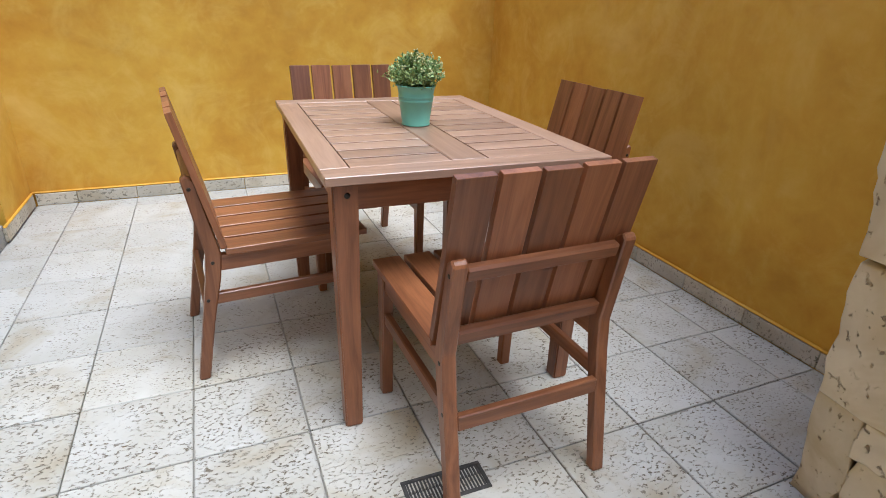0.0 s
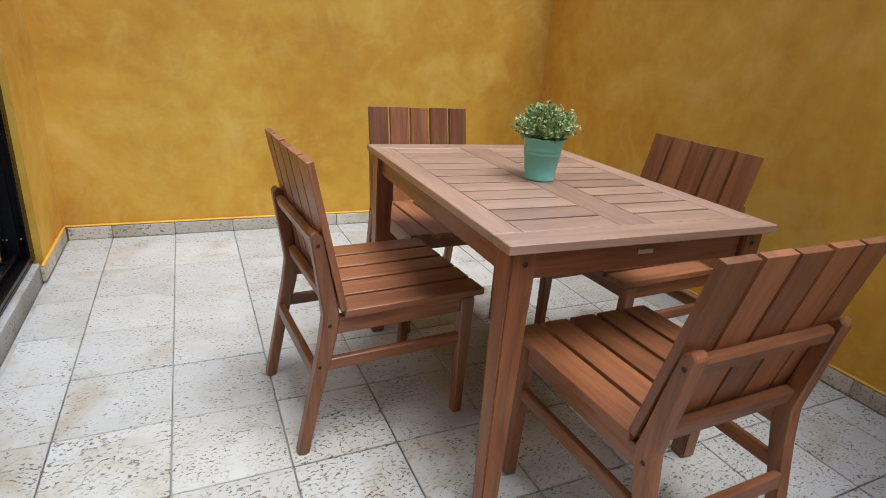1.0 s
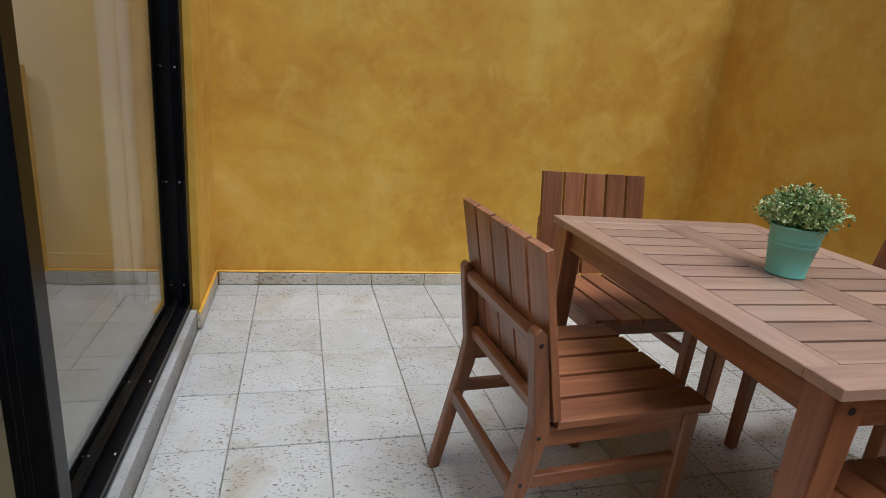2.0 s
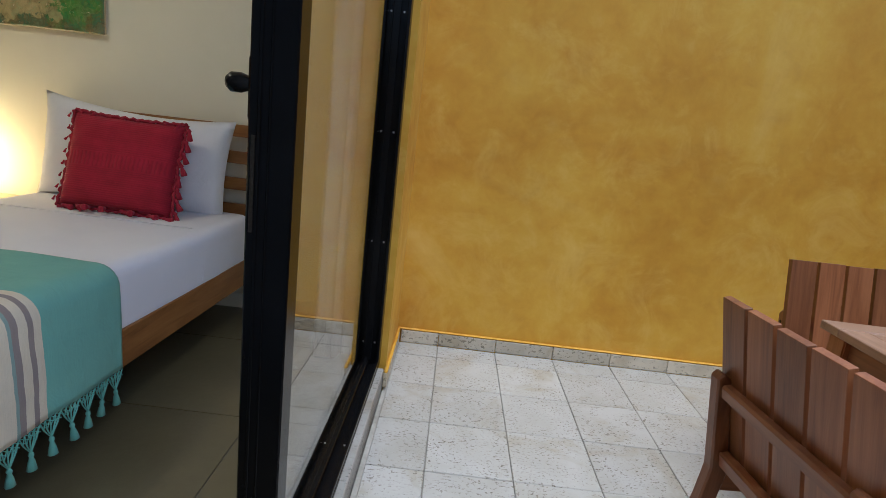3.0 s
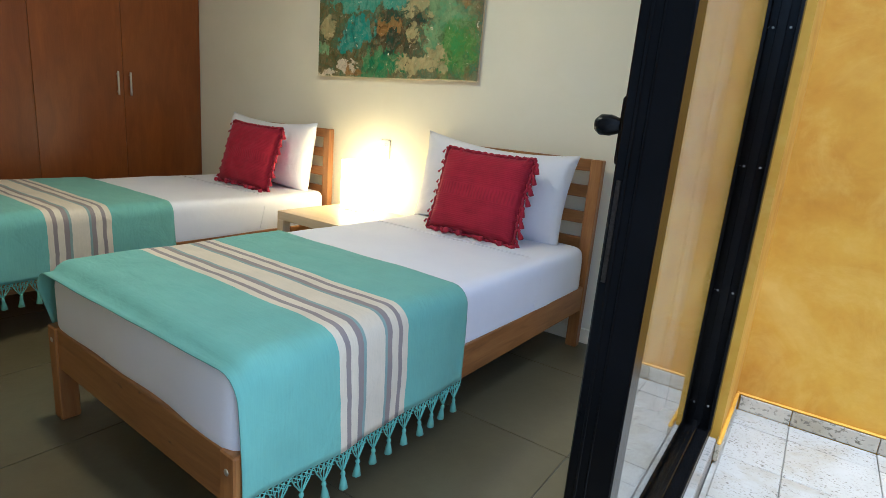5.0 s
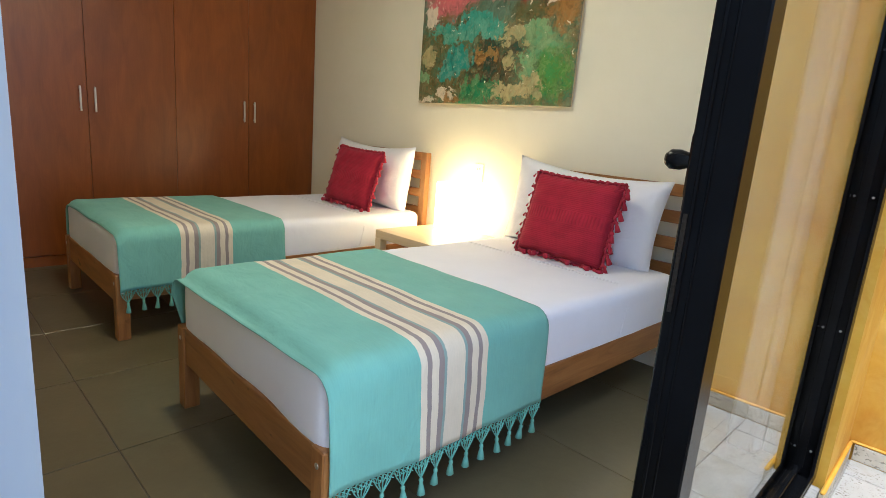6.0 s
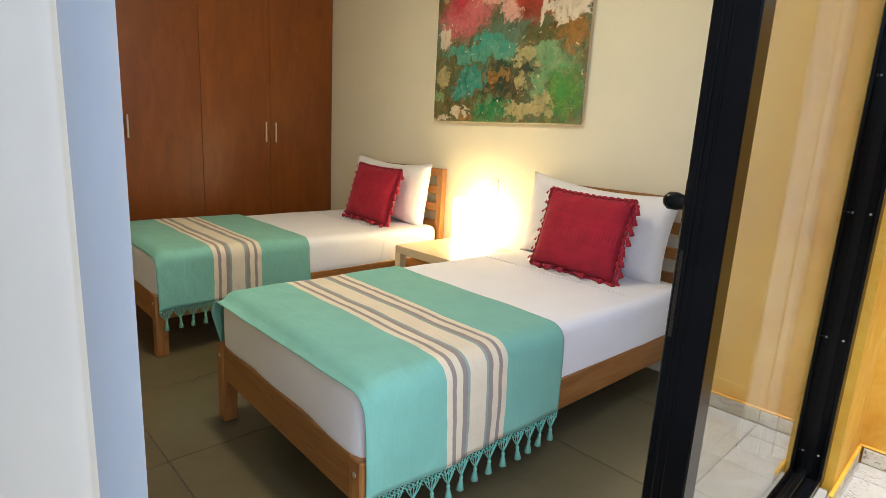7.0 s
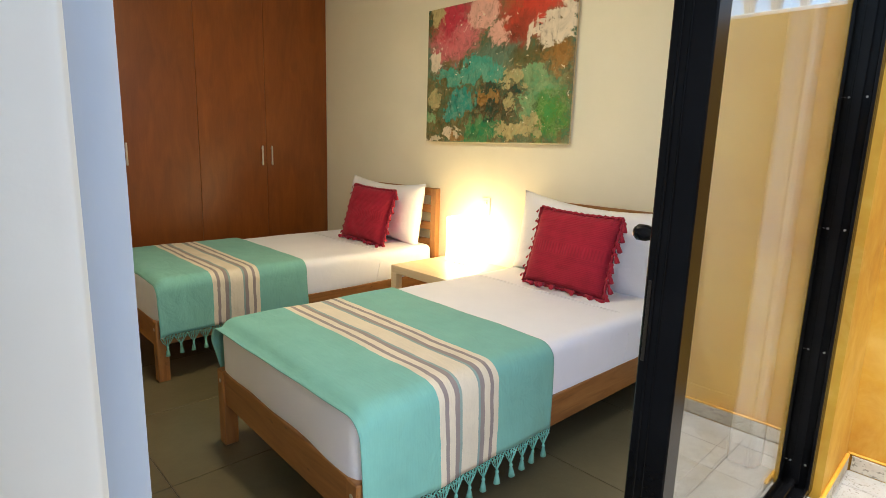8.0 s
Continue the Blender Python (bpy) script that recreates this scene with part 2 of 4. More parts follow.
def painted_canvas():
    """Poured acrylic: pinks and reds above, teal, earth and greens below, soft washes under hard-edged pours and flecks."""
    m, t, b = start("abstract_acrylic_paint", 0.3)
    tc = t.nodes.new("ShaderNodeTexCoord")
    v = tc.outputs["Object"]
    for scale, by in ((5.0, 0.17), (16.0, 0.075), (45.0, 0.04)):
        n = t.nodes.new("ShaderNodeTexNoise")
        n.inputs["Scale"].default_value = scale
        n.inputs["Detail"].default_value = 3.0
        t.links.new(tc.outputs["Object"], n.inputs["Vector"])
        push = t.nodes.new("ShaderNodeVectorMath")
        push.operation = "MULTIPLY_ADD"
        push.inputs[1].default_value = (by, by, by)
        t.links.new(n.outputs["Color"], push.inputs[0])
        t.links.new(v, push.inputs[2])
        back = t.nodes.new("ShaderNodeVectorMath")
        back.operation = "SUBTRACT"
        back.inputs[1].default_value = (by / 2, by / 2, by / 2)
        t.links.new(push.outputs[0], back.inputs[0])
        v = back.outputs[0]
    n1 = noise_tex(t, v, 7.0, 7, 0.62, 0.5)
    n2 = noise_tex(t, coords(t, (1.1, 1, 0.9)), 12.0, 8, 0.66, 0.6)
    n3 = noise_tex(t, coords(t, (1, 1, 1.15)), 19.0, 7, 0.64, 0.7)
    c = ramp(t, n1, [(0.34, (0.05, 0.09, 0.055)), (0.46, (0.17, 0.13, 0.045)), (0.54, (0.07, 0.17, 0.10)), (0.64, (0.25, 0.17, 0.06))])
    teal, sea, slate = (0.06, 0.40, 0.31), (0.02, 0.32, 0.28), (0.15, 0.24, 0.17)
    earth, rust, moss, ink = (0.060, 0.036, 0.014), (0.36, 0.17, 0.035), (0.12, 0.11, 0.035), (0.008, 0.030, 0.026)
    chalk, straw, lime = (0.80, 0.70, 0.56), (0.52, 0.44, 0.21), (0.20, 0.42, 0.20)
    leaf_green, emerald = (0.06, 0.29, 0.045), (0.012, 0.24, 0.09)
    rose, blush, cerise = (0.68, 0.19, 0.20), (0.80, 0.46, 0.38), (0.62, 0.055, 0.09)
    scarlet, brick = (0.62, 0.065, 0.035), (0.36, 0.06, 0.035)
    washes = [(-0.493, -0.024, 0.235, 0.076, moss), (-0.54, 0.093, 0.094, 0.115, slate), (-0.431, -0.303, 0.204, 0.088, moss), (-0.399, 0.175, 0.149, 0.12, rose), (-0.345, 0.348, 0.172, 0.113, cerise), (-0.227, 0.241, 0.11, 0.111, rose), (0.258, 0.345, 0.235, 0.129, scarlet), (0.196, 0.219, 0.11, 0.095, brick), (0.509, 0.364, 0.11, 0.08, scarlet), (0.07, 0.093, 0.188, 0.072, slate), (0.29, 0.062, 0.141, 0.07, moss), (0.509, 0.054, 0.094, 0.103, rust), (0.399, -0.139, 0.125, 0.104, lime), (0.462, -0.278, 0.125, 0.127, leaf_green), (0.039, -0.206, 0.172, 0.144, earth)]
    pours = [(-0.094, 0.368, 0.125, 0.104, blush), (0.047, 0.232, 0.086, 0.072, blush), (0.478, 0.205, 0.149, 0.08, chalk), (0.556, 0.304, 0.063, 0.068, chalk), (-0.517, 0.392, 0.07, 0.064, straw), (-0.493, 0.078, 0.05, 0.083, chalk), (0.282, 0.167, 0.022, 0.059, chalk), (-0.133, 0.022, 0.172, 0.067, teal), (-0.368, -0.015, 0.141, 0.044, teal), (0.008, -0.019, 0.094, 0.054, teal), (-0.243, -0.154, 0.125, 0.087, sea), (-0.321, -0.241, 0.094, 0.056, sea)]
    flecks = [(-0.525, -0.138, 0.041, 0.07, straw), (-0.572, -0.265, 0.044, 0.039, lime), (0.196, -0.042, 0.11, 0.041, straw), (0.337, -0.022, 0.094, 0.041, lime), (0.204, -0.113, 0.06, 0.031, ink), (0.164, -0.183, 0.047, 0.047, straw), (0.008, -0.085, 0.078, 0.036, ink), (-0.008, -0.145, 0.063, 0.048, rust), (0.29, -0.243, 0.07, 0.07, lime), (0.196, -0.361, 0.172, 0.047, straw), (-0.07, -0.363, 0.125, 0.079, emerald), (-0.352, -0.378, 0.07, 0.035, chalk), (-0.266, -0.409, 0.094, 0.027, rust), (-0.54, -0.425, 0.078, 0.018, chalk), (0.337, -0.302, 0.078, 0.029, straw), (0.008, -0.242, 0.041, 0.066, ink)]
    for spots, rag_by, edge in ((washes, 3.4, 0.9), (pours, 3.2, 0.28), (flecks, 4.4, 0.26)):
        for k, (x, z, rx, rz, col) in enumerate(spots):
            mp = t.nodes.new("ShaderNodeMapping")
            mp.vector_type = "TEXTURE"
            mp.inputs["Location"].default_value = (x, 0, z)
            mp.inputs["Scale"].default_value = (rx, 40, rz)
            t.links.new(v, mp.inputs["Vector"])
            far = t.nodes.new("ShaderNodeVectorMath")
            far.operation = "LENGTH"
            t.links.new(mp.outputs[0], far.inputs[0])
            rag = t.nodes.new("ShaderNodeMath")
            rag.operation = "MULTIPLY_ADD"
            rag.inputs[1].default_value = rag_by
            t.links.new((n1, n2, n3)[k % 3], rag.inputs[0])
            t.links.new(far.outputs["Value"], rag.inputs[2])
            mask = t.nodes.new("ShaderNodeMapRange")
            mask.inputs["From Min"].default_value = rag_by * 0.5 + 1.0 + edge / 2
            mask.inputs["From Max"].default_value = rag_by * 0.5 + 1.0 - edge / 2
            t.links.new(rag.outputs[0], mask.inputs["Value"])
            c = blend(t, mask.outputs["Result"], c, col)
    film = ramp(t, noise_tex(t, v, 21, 6, 0.6, 0.5), [(0.30, (0.03, 0.10, 0.07)), (0.42, (0.10, 0.36, 0.22)), (0.50, (0.28, 0.18, 0.06)), (0.60, (0.60, 0.50, 0.30)), (0.70, (0.16, 0.34, 0.12))])
    low = t.nodes.new("ShaderNodeSeparateXYZ")
    t.links.new(v, low.inputs[0])
    under = t.nodes.new("ShaderNodeMapRange")
    under.inputs["From Min"].default_value = 0.12
    under.inputs["From Max"].default_value = -0.02
    under.inputs["To Max"].default_value = 0.22
    t.links.new(low.outputs["Z"], under.inputs["Value"])
    c = blend(t, under.outputs["Result"], c, film)
    swirl = noise_tex(t, coords(t, (1, 1, 0.7)), 15, 8, 0.66, 1.4)
    c = blend(t, 0.75, c, ramp(t, swirl, [(0.30, (0.30, 0.28, 0.25)), (0.44, (0.80, 0.79, 0.76)), (0.58, (1.0, 1.0, 1.0)), (0.74, (1.0, 0.90, 0.76))]), "MULTIPLY")
    dots = noise_tex(t, coords(t, (1, 1, 0.9)), 30, 6, 0.62, 0.6)
    c = blend(t, grey(t, dots, 0.645, 0.68), c, (0.78, 0.68, 0.52))
    c = blend(t, grey(t, noise_tex(t, v, 26, 6, 0.62, 0.8), 0.665, 0.70), c, (0.04, 0.045, 0.03))
    base(t, b, c)
    bumped(t, b, n2, 0.4, 0.004)
    return m


M_ART = painted_canvas()


def clear_glass():
    m, t, b = start("window_glass", 0.0)
    t.nodes.remove(b)
    lw = t.nodes.new("ShaderNodeLayerWeight")
    lw.inputs["Blend"].default_value = 0.5
    power = t.nodes.new("ShaderNodeMath")
    power.operation = "POWER"
    power.inputs[1].default_value = 3.6
    t.links.new(lw.outputs["Facing"], power.inputs[0])
    fres = t.nodes.new("ShaderNodeMath")
    fres.operation = "MULTIPLY_ADD"
    fres.inputs[1].default_value = 0.95
    fres.inputs[2].default_value = 0.045
    t.links.new(power.outputs[0], fres.inputs[0])
    clear = t.nodes.new("ShaderNodeBsdfTransparent")
    clear.inputs[0].default_value = (0.97, 0.97, 0.96, 1)
    gloss = t.nodes.new("ShaderNodeBsdfGlossy")
    gloss.inputs["Roughness"].default_value = 0.0
    mixed = t.nodes.new("ShaderNodeMixShader")
    t.links.new(fres.outputs[0], mixed.inputs[0])
    t.links.new(clear.outputs[0], mixed.inputs[1])
    t.links.new(gloss.outputs[0], mixed.inputs[2])
    t.links.new(mixed.outputs[0], t.nodes["Material Output"].inputs[0])
    return m


M_GLASS = clear_glass()

M_GLOW, _t, _b = start("glowing_frosted_glass", 0.4)
_b.inputs["Base Color"].default_value = (0.9, 0.85, 0.75, 1)
_b.inputs["Emission Color"].default_value = (1.0, 0.73, 0.35, 1)
_b.inputs["Emission Strength"].default_value = 7.5

M_BULB, _t, _b = start("lit_opal_diffuser", 0.4)
_b.inputs["Base Color"].default_value = (0.9, 0.88, 0.82, 1)
_b.inputs["Emission Color"].default_value = (1.0, 0.83, 0.57, 1)
_b.inputs["Emission Strength"].default_value = 84.0

M_FLOOR = plaster("beige_porcelain_tile", [(0.3, (0.085, 0.070, 0.036)), (0.7, (0.115, 0.096, 0.052))], 3.0, 0.32)
M_JOINT = plaster("brown_tile_joint", [(0.3, (0.055, 0.05, 0.04)), (0.7, (0.08, 0.07, 0.055))], 8.0, 0.9)
M_LATTICE = plaster("white_lattice_paint", [(0.3, (0.62, 0.60, 0.55)), (0.7, (0.74, 0.72, 0.68))], 6.0, 0.7)


# ---- building helpers ----
def put(name, mesh, material, parent=None, m=None, label=""):
    ob = new(name, mesh)
    if material and not mesh.materials:
        mesh.materials.append(material)
    if m is not None:
        ob.matrix_basis = m
    if parent:
        ob.parent = parent
    if label:
        ob["label"] = label
    return ob


def part(name, bm, material, parent=None, label="", m=None, smooth=False):
    mesh = bpy.data.meshes.new(name)
    bm.normal_update()
    bm.to_mesh(mesh)
    bm.free()
    if smooth:
        mesh.polygons.foreach_set("use_smooth", [True] * len(mesh.polygons))
    return put(name, mesh, material, parent, m, label)


def thing(name, label, category, group="", at=None):
    ob = new(name)
    ob.empty_display_size = 0.1
    if at is not None:
        ob.matrix_basis = at
    return tagged(ob, label, category, group)


def box_bm(x0, x1, y0, y1, z0, z1, bevel=0.0, seg=1):
    bm = bmesh.new()
    c = Matrix.Translation(((x0 + x1) / 2, (y0 + y1) / 2, (z0 + z1) / 2)) @ Matrix.Diagonal((x1 - x0, y1 - y0, z1 - z0, 1))
    bmesh.ops.create_cube(bm, size=1, matrix=c)
    if bevel:
        bmesh.ops.bevel(bm, geom=bm.edges[:], offset=bevel, segments=seg, affect="EDGES", profile=0.6)
    return bm


SHARED = {}


def shared_box(lx, ly, lz, bevel, material):
    """A box round its own middle, one mesh for all of one size."""
    key = (round(lx, 4), round(ly, 4), round(lz, 4), bevel, material.name)
    if key not in SHARED:
        bm = box_bm(-lx / 2, lx / 2, -ly / 2, ly / 2, -lz / 2, lz / 2, bevel)
        mesh = bpy.data.meshes.new("piece")
        bm.to_mesh(mesh)
        bm.free()
        mesh.materials.append(material)
        SHARED[key] = mesh
    return SHARED[key]


def beam(name, a, b, wide, thick, material, parent=None, side=(0, 1, 0), bevel=0.003, label=""):
    """A board from a to b: wide along side, thick across; its grain runs along it."""
    a, b = Vector(a), Vector(b)
    x = (b - a).normalized()
    z = x.cross(Vector(side)).normalized()
    y = z.cross(x)
    m = Matrix((x, y, z)).transposed().to_4x4()
    m.translation = (a + b) / 2
    return put(name, shared_box((b - a).length, wide, thick, bevel, material), material, parent, m, label)


def profile(name, pts, thick, material, parent, at, bevel=0.004, label=""):
    """An outline (height, depth) in an upright plane, thick across it; its grain runs up."""
    bm = bmesh.new()
    vs = [bm.verts.new((u, v, -thick / 2)) for u, v in pts]
    f = bm.faces.new(vs)
    ext = bmesh.ops.extrude_face_region(bm, geom=[f])
    bmesh.ops.translate(bm, vec=(0, 0, thick), verts=[e for e in ext["geom"] if isinstance(e, bmesh.types.BMVert)])
    bmesh.ops.recalc_face_normals(bm, faces=bm.faces[:])
    bmesh.ops.bevel(bm, geom=bm.edges[:], offset=bevel, segments=1, affect="EDGES")
    m = Matrix(((0, 0, -1, 0), (0, 1, 0, 0), (1, 0, 0, 0), (0, 0, 0, 1)))
    return part(name, bm, material, parent, label, Matrix.Translation(at) @ m)


def lathe(name, rings, material, parent=None, seg=28, m=None, label="", closed=True):
    bm = bmesh.new()
    loops = []
    for r, z in rings:
        loops.append([bm.verts.new((r * math.cos(2 * math.pi * i / seg), r * math.sin(2 * math.pi * i / seg), z)) for i in range(seg)])
    for a, b in zip(loops, loops[1:]):
        for i in range(seg):
            bm.faces.new((a[i], a[(i + 1) % seg], b[(i + 1) % seg], b[i]))
    if closed:
        bm.faces.new(loops[0][::-1])
        bm.faces.new(loops[-1])
    bmesh.ops.recalc_face_normals(bm, faces=bm.faces[:])
    return part(name, bm, material, parent, label, m, True)


def disc(name, r, depth, material, parent, m, label=""):
    return lathe(name, [(r, 0), (r, depth * 0.6), (r * 0.7, depth)], material, parent, 10, m, label)


def sheet(name, nu, nv, place, material, parent=None, thick=0.0, label="", m=None, offset=0.0):
    """A smooth grid: place(u, v) with u and v from 0 to 1; UV follows."""
    bm = bmesh.new()
    uv = bm.loops.layers.uv.new("UVMap")
    g = [[bm.verts.new(place(i / nu, j / nv)) for j in range(nv + 1)] for i in range(nu + 1)]
    for i in range(nu):
        for j in range(nv):
            f = bm.faces.new((g[i][j], g[i + 1][j], g[i + 1][j + 1], g[i][j + 1]))
            for lp, (a, b) in zip(f.loops, ((i, j), (i + 1, j), (i + 1, j + 1), (i, j + 1))):
                lp[uv].uv = (a / nu, b / nv)
    ob = part(name, bm, material, parent, label, m, True)
    if thick:
        so = ob.modifiers.new("thickness", "SOLIDIFY")
        so.thickness = thick
        so.offset = offset
    return ob


def tube_into(bm, pts, r, sides=4):
    """Adds a thin cord through the points to bm."""
    rings = []
    for i, p in enumerate(pts):
        d = (Vector(pts[min(i + 1, len(pts) - 1)]) - Vector(pts[max(i - 1, 0)])).normalized()
        x = d.orthogonal().normalized()
        y = d.cross(x)
        rings.append([bm.verts.new(Vector(p) + r * (math.cos(2 * math.pi * k / sides) * x + math.sin(2 * math.pi * k / sides) * y)) for k in range(sides)])
    for a, b in zip(rings, rings[1:]):
        for k in range(sides):
            bm.faces.new((a[k], a[(k + 1) % sides], b[(k + 1) % sides], b[k]))


def wall(name, x0, x1, y0, y1, z0, z1, material, label):
    ob = part(name, box_bm(x0, x1, y0, y1, z0, z1), material)
    return tagged(ob, label, "wall", kind="structure")


# ---- the patio and the bedroom ----
E, N, S, W = 2.64, 4.012, -1.4, -0.158          # inner faces of the patio
BN, BS, BW, BE = 3.96, 0.25, -4.85, -0.36      # inner faces of the bedroom
BF = 0.10                                      # bedroom floor
DY0, DY1, DZ = 0.95, 3.55, 2.45                # door opening
TOP = 1.925                                    # top of the north patio wall

floor = tagged(part("floor", box_bm(W, E, S, N, -0.12, -0.012), M_GROUT), "pitted white limestone tile patio floor with grey joints", "floor", kind="structure")
wall("wall_north", BE, E + 0.2, N, N + 0.2, -0.12, TOP, M_OCHRE, "mottled ochre limewashed patio wall with stone skirting")
wall("wall_east", E, E + 0.2, S, N, -0.12, 2.0, M_OCHRE, "mottled dark ochre limewashed patio wall in shade")
wall("wall_south", W - 0.19, E + 0.2, S - 0.2, S, -0.12, 2.05, M_OCHRE, "plain ochre limewashed patio wall")
wall("wall_west_1", -0.268, W, DY1, N, -0.12, 3.2, M_OCHRE, "short ochre plastered wall beside the sliding door")
wall("wall_west_2", -0.268, W, S, DY0, -0.12, 3.2, M_OCHRE, "ochre plastered wall beside the sliding door")
wall("wall_west_3", -0.268, W, DY0, DY1, DZ, 3.2, M_OCHRE, "ochre plastered wall above the sliding door")
wall("bedroom_wall_east_1", BE, -0.268, DY1, N, 0, 2.72, M_CREAM, "cream painted bedroom wall beside the door")
wall("bedroom_wall_east_2", BE, -0.268, BS, DY0, 0, 2.72, M_CREAM, "cream painted bedroom wall beside the door")
wall("bedroom_wall_east_3", BE, -0.268, DY0, DY1, DZ, 2.72, M_CREAM, "cream painted bedroom wall above the door")
wall("bedroom_wall_north", BW - 0.2, BE, BN, N + 0.2, 0, 2.72, M_CREAM, "smooth cream painted bedroom wall behind the beds")
wall("bedroom_wall_south", BW - 0.2, BE, BS - 0.2, BS, 0, 2.72, M_CREAM, "plain cream painted bedroom wall")
wall("bedroom_wall_west", BW - 0.2, BW, BS, BN, 0, 2.72, M_CREAM, "plain cream painted bedroom wall behind the wardrobe")
tagged(part("ceiling", box_bm(BW - 0.2, BE + 0.09, BS - 0.2, N + 0.2, 2.724, 2.9), M_WHITE), "plain white painted bedroom ceiling", "ceiling", kind="structure")
bed_floor = tagged(part("bedroom_floor", box_bm(BW, -0.31, BS, BN, -0.1, BF - 0.004), M_JOINT), "beige porcelain tile bedroom floor with thin joints", "floor", kind="structure")
threshold = tagged(part("threshold", box_bm(-0.31, W - 0.004, DY0, DY1 - 0.045, -0.1, 0.076, 0.004), M_SILL), "pale limestone threshold step under the sliding door", "threshold", kind="structure")

# White zigzag lattice that crowns the north wall.
lattice = thing("lattice", "white zigzag lattice on top of the ochre wall", "lattice", at=pose(0, N + 0.08, TOP))
tagged(lattice, kind="structure")
part("rail", box_bm(BE, E + 0.2, -0.02, 0.02, 0.0, 0.03, 0.003), M_LATTICE, lattice)
part("rail", box_bm(BE, E + 0.2, -0.02, 0.02, 0.34, 0.37, 0.003), M_LATTICE, lattice)
for i in range(28):
    x = BE + 0.02 + i * 0.112
    beam("slat", (x, 0, 0.02), (x + 0.056, 0, 0.35), 0.024, 0.03, M_LATTICE, lattice, (0, 1, 0))
    beam("slat", (x + 0.056, 0.004, 0.35), (x + 0.112, 0.004, 0.02), 0.024, 0.03, M_LATTICE, lattice, (0, 1, 0))

# ---- sliding door ----
JX0, JX1 = -0.29, -0.186
door_frame = thing("door_frame", "black aluminium sliding door frame with double track", "door frame")
tagged(door_frame, kind="structure")


def jamb(y0, y1, inner):
    j = part("jamb", box_bm(JX0, JX1, y0, y1, 0.08, DZ, 0.002), M_BLACK, door_frame)
    for x0, x1 in ((JX0, JX0 + 0.012), (JX1 - 0.012, JX1)):
        ya, yb = (y0 - 0.022, y0) if inner < 0 else (y1, y1 + 0.022)
        part("jamb_lip", box_bm(x0, x1, ya, yb, 0.08, DZ, 0.002), M_BLACK, j)
    for k in range(5):
        z = 0.19 + k * 0.442
        disc("screw", 0.004, 0.003, M_STEEL, j, pose(-0.212, y0 if inner < 0 else y1, z, 90 if inner < 0 else -90))


jamb(DY1 - 0.045, DY1, -1)
jamb(DY0, DY0 + 0.045, 1)
part("head", box_bm(JX0, JX1, DY0, DY1, DZ - 0.045, DZ - 0.001, 0.002), M_BLACK, door_frame)
track = part("track", box_bm(JX0, JX1, DY0 + 0.045, DY1 - 0.045, 0.078, 0.094, 0.002), M_BLACK, door_frame)
for x in (JX0 + 0.006, -0.2365, JX1 - 0.006):
    part("track_rail", box_bm(x - 0.005, x + 0.005, DY0 + 0.046, DY1 - 0.046, 0.094, 0.113, 0.0015), M_BLACK, track)
for k in range(6):
    disc("screw", 0.0035, 0.003, M_STEEL, track, pose(-0.205, 1.06 + k * 0.365, 0.094))


slider = thing("sliding_door", "black aluminium sliding glass door pushed open", "sliding door")
SX0, SX1, SY, PX = -0.291, -0.2135, 2.212, -0.2395
stile = part("stile", box_bm(SX0, SX1, SY, SY + 0.058, 0.114, DZ - 0.05, 0.003), M_BLACK, slider)
for x0, x1, d in ((SX0 + 0.016, SX0 + 0.022, 0.004), (SX0 + 0.034, SX0 + 0.038, 0.003)):
    part("rib", box_bm(x0, x1, SY - d, SY, 0.12, DZ - 0.06, 0.001), M_BLACK, stile)
part("end_stile", box_bm(PX - 0.018, PX + 0.018, DY1 - 0.062, DY1 - 0.0475, 0.114, DZ - 0.05, 0.002), M_BLACK, slider)
part("bottom_rail", box_bm(PX - 0.018, PX + 0.012, SY + 0.058, DY1 - 0.062, 0.1135, 0.13, 0.002), M_BLACK, slider)
part("top_rail", box_bm(PX - 0.018, PX + 0.018, SY + 0.058, DY1 - 0.062, DZ - 0.11, DZ - 0.05, 0.002), M_BLACK, slider)
pane = part("pane", box_bm(PX - 0.003, PX + 0.003, SY + 0.056, DY1 - 0.060, 0.128, DZ - 0.108), M_GLASS, slider, "clear reflecting glass")
pane.visible_shadow = False
handle = part("handle", box_bm(-0.304, -0.2905, 2.240, 2.284, 1.10, 1.205, 0.007, 3), M_BLACK, slider, "glossy black handle plate")
lathe("thumb_grip", [(0.010, 0.0), (0.012, 0.02), (0.0165, 0.034), (0.0165, 0.05), (0.010, 0.058)], M_BLACK, handle, 18, pose(-0.290, 2.266, 1.160, 0, -90))
lock = part("latch_plate", box_bm(-0.2845, -0.2775, SY - 0.0015, SY, 0.92, 1.08, 0.0005), M_SCREW, stile, "worn dark latch strip")
